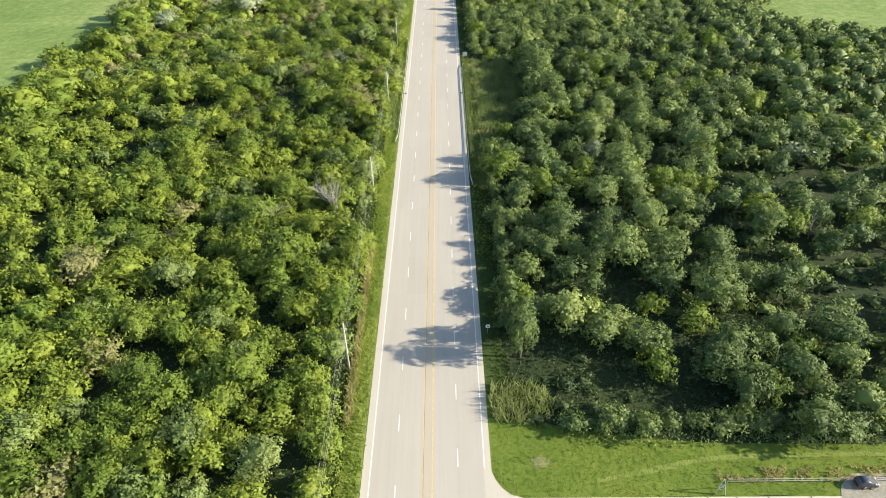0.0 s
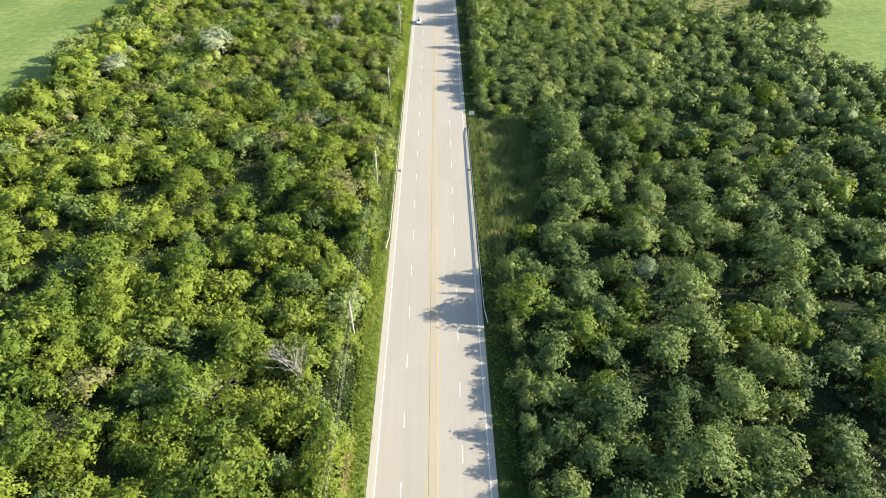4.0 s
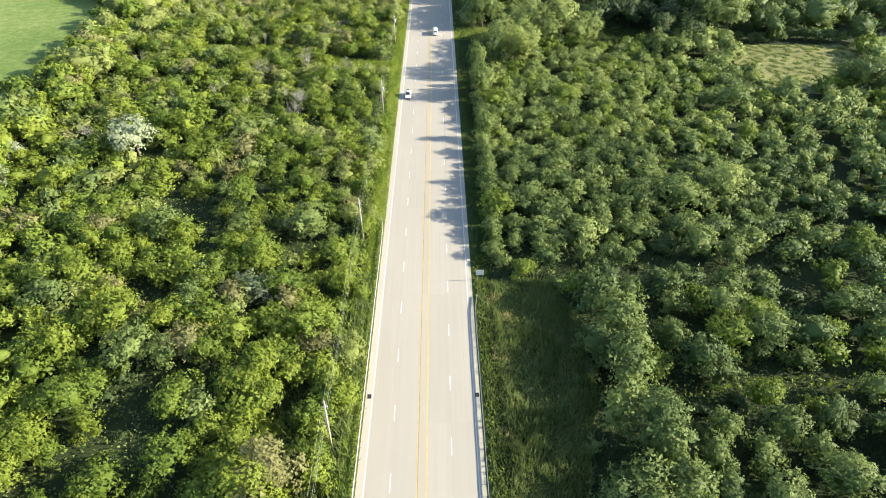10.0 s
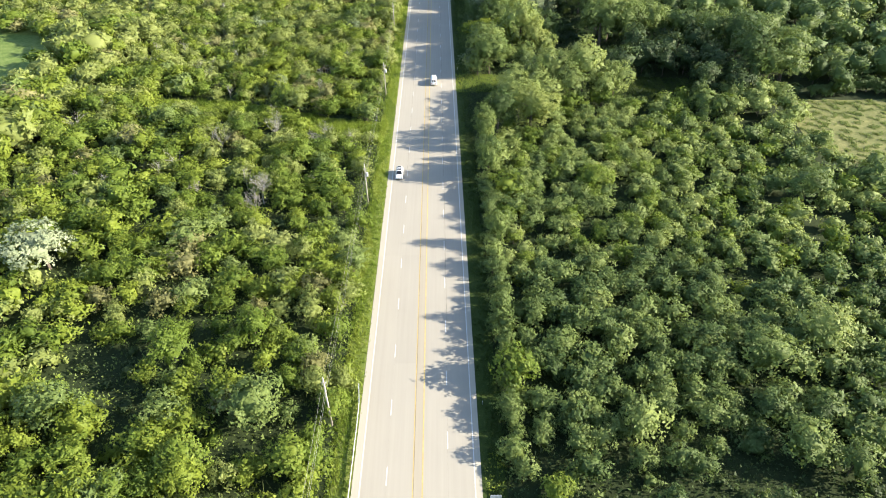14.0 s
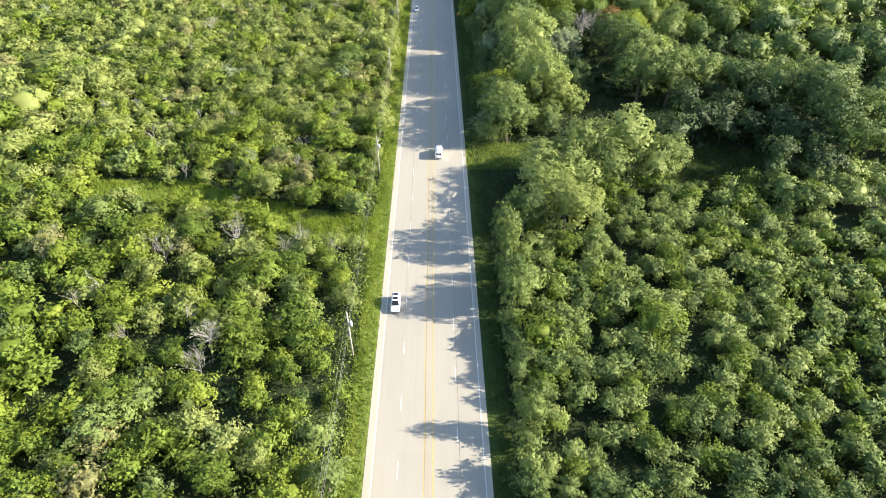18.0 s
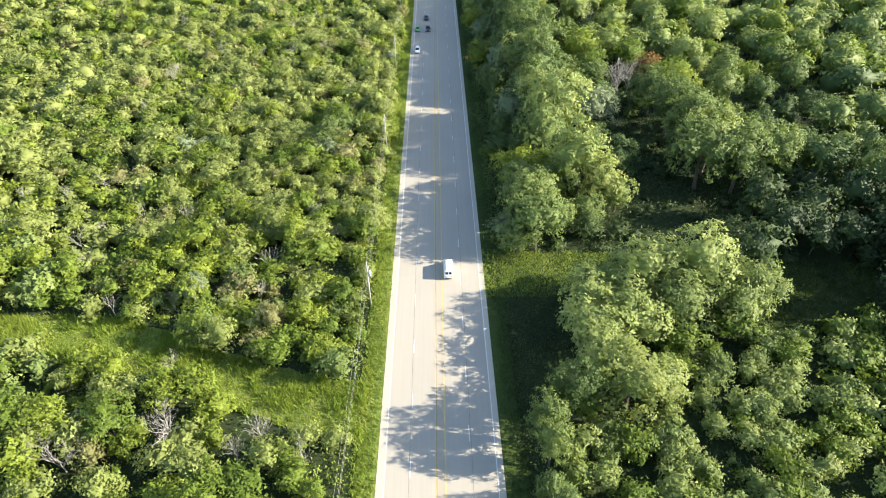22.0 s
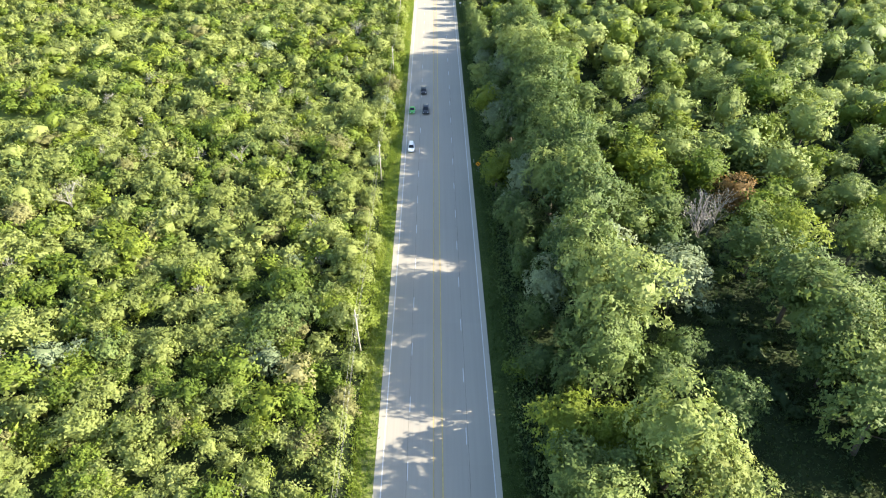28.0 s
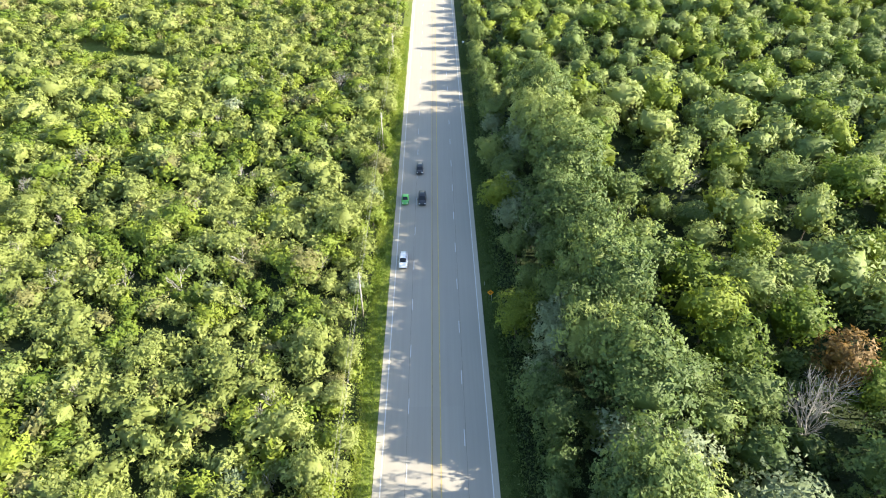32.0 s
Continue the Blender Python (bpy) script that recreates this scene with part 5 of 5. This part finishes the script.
def section(y, w0, w1, z0, z1):
    """A rounded cross-section: half widths below and above, bottom and top."""
    h = z1 - z0
    half = [(w0 * 0.82, z0), (w0 * 0.97, z0 + 0.10 * h), (w0, z0 + 0.35 * h), ((w0 + w1) / 2 + 0.01, z0 + 0.68 * h), (w1, z1 - 0.10 * h), (w1 * 0.86, z1 - 0.01 * h), (w1 * 0.4, z1 + 0.012)]
    return [(x, y, z) for x, z in half] + [(-x, y, z) for x, z in half[::-1]]


def loft(sections):
    bm = bmesh.new()
    rings = [[bm.verts.new(p) for p in s] for s in sections]
    n = len(rings[0])
    for a, b in zip(rings, rings[1:]):
        for i in range(n):
            bm.faces.new((a[i], a[(i + 1) % n], b[(i + 1) % n], b[i]))
    bm.faces.new(rings[0])
    bm.faces.new(rings[-1])
    bmesh.ops.recalc_face_normals(bm, faces=bm.faces)
    return bm


def slab(points, thick):
    """A thin pane through four corners."""
    a, b, c, d = (Vector(p) for p in points)
    n = (b - a).cross(d - a).normalized() * thick
    bm = bmesh.new()
    lo, hi = [bm.verts.new(p) for p in (a, b, c, d)], [bm.verts.new(p + n) for p in (a, b, c, d)]
    bm.faces.new(lo)
    bm.faces.new(hi)
    for i in range(4):
        bm.faces.new((lo[i], lo[(i + 1) % 4], hi[(i + 1) % 4], hi[i]))
    bmesh.ops.recalc_face_normals(bm, faces=bm.faces)
    return bm


def vehicle(name, x, y, turn, material, label, length=4.7, width=1.86, height=1.68, style="suv", rails=False, sunroof=False):
    """A car that stands with its front towards +y before it is turned."""
    e = empty(name, x, y, 0.08, turn)
    L, w, belt = length / 2, width / 2, {"suv": 1.02, "sedan": 0.92, "van": 1.15}[style]
    hood = {"suv": 0.27, "sedan": 0.29, "van": 0.16}[style]
    low = [section(-L, w * 0.86, w * 0.80, 0.40, belt * 0.82), section(-L + 0.12, w * 0.97, w * 0.92, 0.28, belt * 0.96), section(-L + 0.6, w, w * 0.95, 0.22, belt),
           section(0.0, w, w * 0.95, 0.20, belt), section(L - hood * length, w, w * 0.95, 0.20, belt), section(L - 0.55, w * 0.99, w * 0.90, 0.22, belt * 0.92),
           section(L - 0.14, w * 0.94, w * 0.82, 0.28, belt * 0.80), section(L, w * 0.80, w * 0.70, 0.40, belt * 0.66)]
    body = part("body", loft(low), material, e, "", True)
    rear0, rear1 = {"suv": (-L + 0.10, -L + 0.42), "sedan": (-L + 0.65, -L + 1.35), "van": (-L + 0.06, -L + 0.16)}[style]
    wind0, wind1 = L - hood * length + 0.16, L - hood * length - (0.80 if style != "van" else 0.75)
    top0, top1 = w * 0.90, w * (0.74 if style != "van" else 0.80)
    cabin = [section(rear0, top0 * 0.97, top0 * 0.94, belt - 0.12, belt + 0.02), section(rear1, top0, top1 * 0.97, belt - 0.12, height - 0.05),
             section((rear1 + wind1) / 2, top0, top1, belt - 0.12, height), section(wind1, top0, top1 * 0.97, belt - 0.12, height - 0.04),
             section(wind0, top0 * 0.97, top0 * 0.94, belt - 0.12, belt + 0.02)]
    part("cabin", loft(cabin), material, e, "", True)
    zt, zb = height - 0.13, belt + 0.07
    part("windscreen", slab([(-top0 * 0.86, wind0 - 0.05, zb), (top0 * 0.86, wind0 - 0.05, zb), (top1 * 0.80, wind1 + 0.10, zt + 0.06), (-top1 * 0.80, wind1 + 0.10, zt + 0.06)], 0.055), GLASS, e, "dark windscreen")
    if style == "van":
        for s in (-1, 1):
            xa, xb = sorted((s * 0.08, s * top1 * 0.78))
            part("rear_window", slab([(xb, rear0 + 0.02, zb + 0.15), (xa, rear0 + 0.02, zb + 0.15), (xa, rear1 - 0.06, zt - 0.1), (xb, rear1 - 0.06, zt - 0.1)], 0.05), GLASS, e, "dark rear door window")
        bm = bmesh.new()
        box(bm, -0.55, -L + 0.5, height + 0.005, 0.55, wind1 - 0.5, height + 0.05)
        bmesh.ops.bevel(bm, geom=bm.edges, offset=0.02, segments=2, affect="EDGES")
        part("roof_panel", bm, SIGN_GREY, e, "ribbed pale roof panel")
    else:
        part("rear_window", slab([(top0 * 0.84, rear0 + 0.03, zb), (-top0 * 0.84, rear0 + 0.03, zb), (-top1 * 0.78, rear1 - 0.05, zt), (top1 * 0.78, rear1 - 0.05, zt)], 0.05), GLASS, e, "dark rear window")
    if sunroof:
        for ya, yb in ((wind1 - 0.85, wind1 - 0.2), (rear1 + 0.25, rear1 + 0.85)):
            part("sunroof", slab([(-top1 * 0.62, ya, height + 0.004), (top1 * 0.62, ya, height + 0.004), (top1 * 0.62, yb, height - 0.012), (-top1 * 0.62, yb, height - 0.012)], 0.02), GLASS, e, "dark glass roof panel")
    for s in (-1, 1):
        cuts = [(rear1 + 0.12, rear1 + (wind1 - rear1) * 0.34), (rear1 + (wind1 - rear1) * 0.38, rear1 + (wind1 - rear1) * 0.66), (rear1 + (wind1 - rear1) * 0.70, wind1 + 0.16)]
        for ya, yb in cuts if style != "van" else cuts[2:]:
            pts = [(s * (top0 + 0.004), ya, zb), (s * (top0 + 0.004), yb, zb), (s * (top1 * 1.03), yb - (0.12 if yb > wind1 else 0), zt), (s * (top1 * 1.03), ya, zt)]
            part("side_window", slab(pts if s < 0 else pts[::-1], 0.012), GLASS, e, "dark side window")
        for yy, nm, mt in ((L - 0.10, "headlight", LAMP_CLEAR), (-L + 0.06, "tail_light", LAMP_RED)):
            bm = bmesh.new()
            box(bm, s * w * 0.66 - 0.16, yy - 0.10, belt * 0.66, s * w * 0.66 + 0.16, yy + 0.10, belt * 0.66 + 0.16)
            bmesh.ops.bevel(bm, geom=bm.edges, offset=0.03, segments=2, affect="EDGES")
            part(nm, bm, mt, e)
        bm = bmesh.new()
        box(bm, s * (w + 0.10) - 0.09, wind0 - 0.42, belt + 0.02, s * (w + 0.10) + 0.09, wind0 - 0.30, belt + 0.17)
        bmesh.ops.bevel(bm, geom=bm.edges, offset=0.03, segments=2, affect="EDGES")
        part("side_mirror", bm, material, e)
        if rails:
            bm = bmesh.new()
            rod(bm, (s * top1 * 0.86, rear1 + 0.15, height + 0.035), (s * top1 * 0.86, wind1 - 0.1, height + 0.035), 0.025, 0.025, 6)
            part("roof_rail", bm, TRIM, e)
        for yy in (L - 0.92, -L + 0.95):
            bm = bmesh.new()
            rod(bm, (s * (w - 0.20), yy, 0.33), (s * (w + 0.005), yy, 0.33), 0.33, 0.33, 18)
            wheel = part("wheel", bm, RUBBER, e, "black tyre", True)
            bm = bmesh.new()
            rod(bm, (s * (w - 0.02), yy, 0.33), (s * (w + 0.012), yy, 0.33), 0.21, 0.19, 12)
            part("rim", bm, RIM, wheel, "alloy rim")
    for yy in (L - 0.03, -L + 0.03):
        bm = bmesh.new()
        box(bm, -w * 0.74, yy - 0.05, 0.34, w * 0.74, yy + 0.05, 0.52)
        bmesh.ops.bevel(bm, geom=bm.edges, offset=0.03, segments=2, affect="EDGES")
        part("bumper", bm, TRIM if style != "sedan" else material, e)
    return tagged(e, label, "car" if style != "van" else "van", "vehicles on the road")


vehicle("suv", -6.5, 302.6, 180, CAR_WHITE, "white SUV with dark glass roof panels on the outer lane", rails=True, sunroof=True)
vehicle("van", 2.0, 361.2, 0, CAR_WHITE, "white passenger van with two dark rear windows", 5.6, 2.0, 2.15, "van")
vehicle("suv", -6.7, 487.6, 180, CAR_WHITE, "white SUV with dark windscreen on the outer lane", rails=True)
vehicle("car", -7.1, 511.3, 180, CAR_GREEN, "bright green small car on the outer lane", 4.0, 1.75, 1.45, "sedan")
vehicle("suv", -3.0, 511.3, 180, CAR_BLACK, "black SUV with roof rails on the inner lane", 4.95, 1.95, 1.75, "suv", True)
vehicle("car", -3.8, 525.5, 180, CAR_BLACK, "black hatchback car on the inner lane", 4.5, 1.82, 1.5, "suv")
patch("gravel_apron", [(56.5, 46.4), (57.5, 48.6), (60, 50.4), (74, 50.6), (90, 50.4), (90, 46.4)], 0.085, GRAVEL, "pale gravel apron beside the side road", "gravel", 0.25, 21)
vehicle("utility_cart", 60.9, 48.7, -90, CAR_BLACK, "small black utility vehicle parked on gravel", 2.9, 1.5, 1.5, "suv")
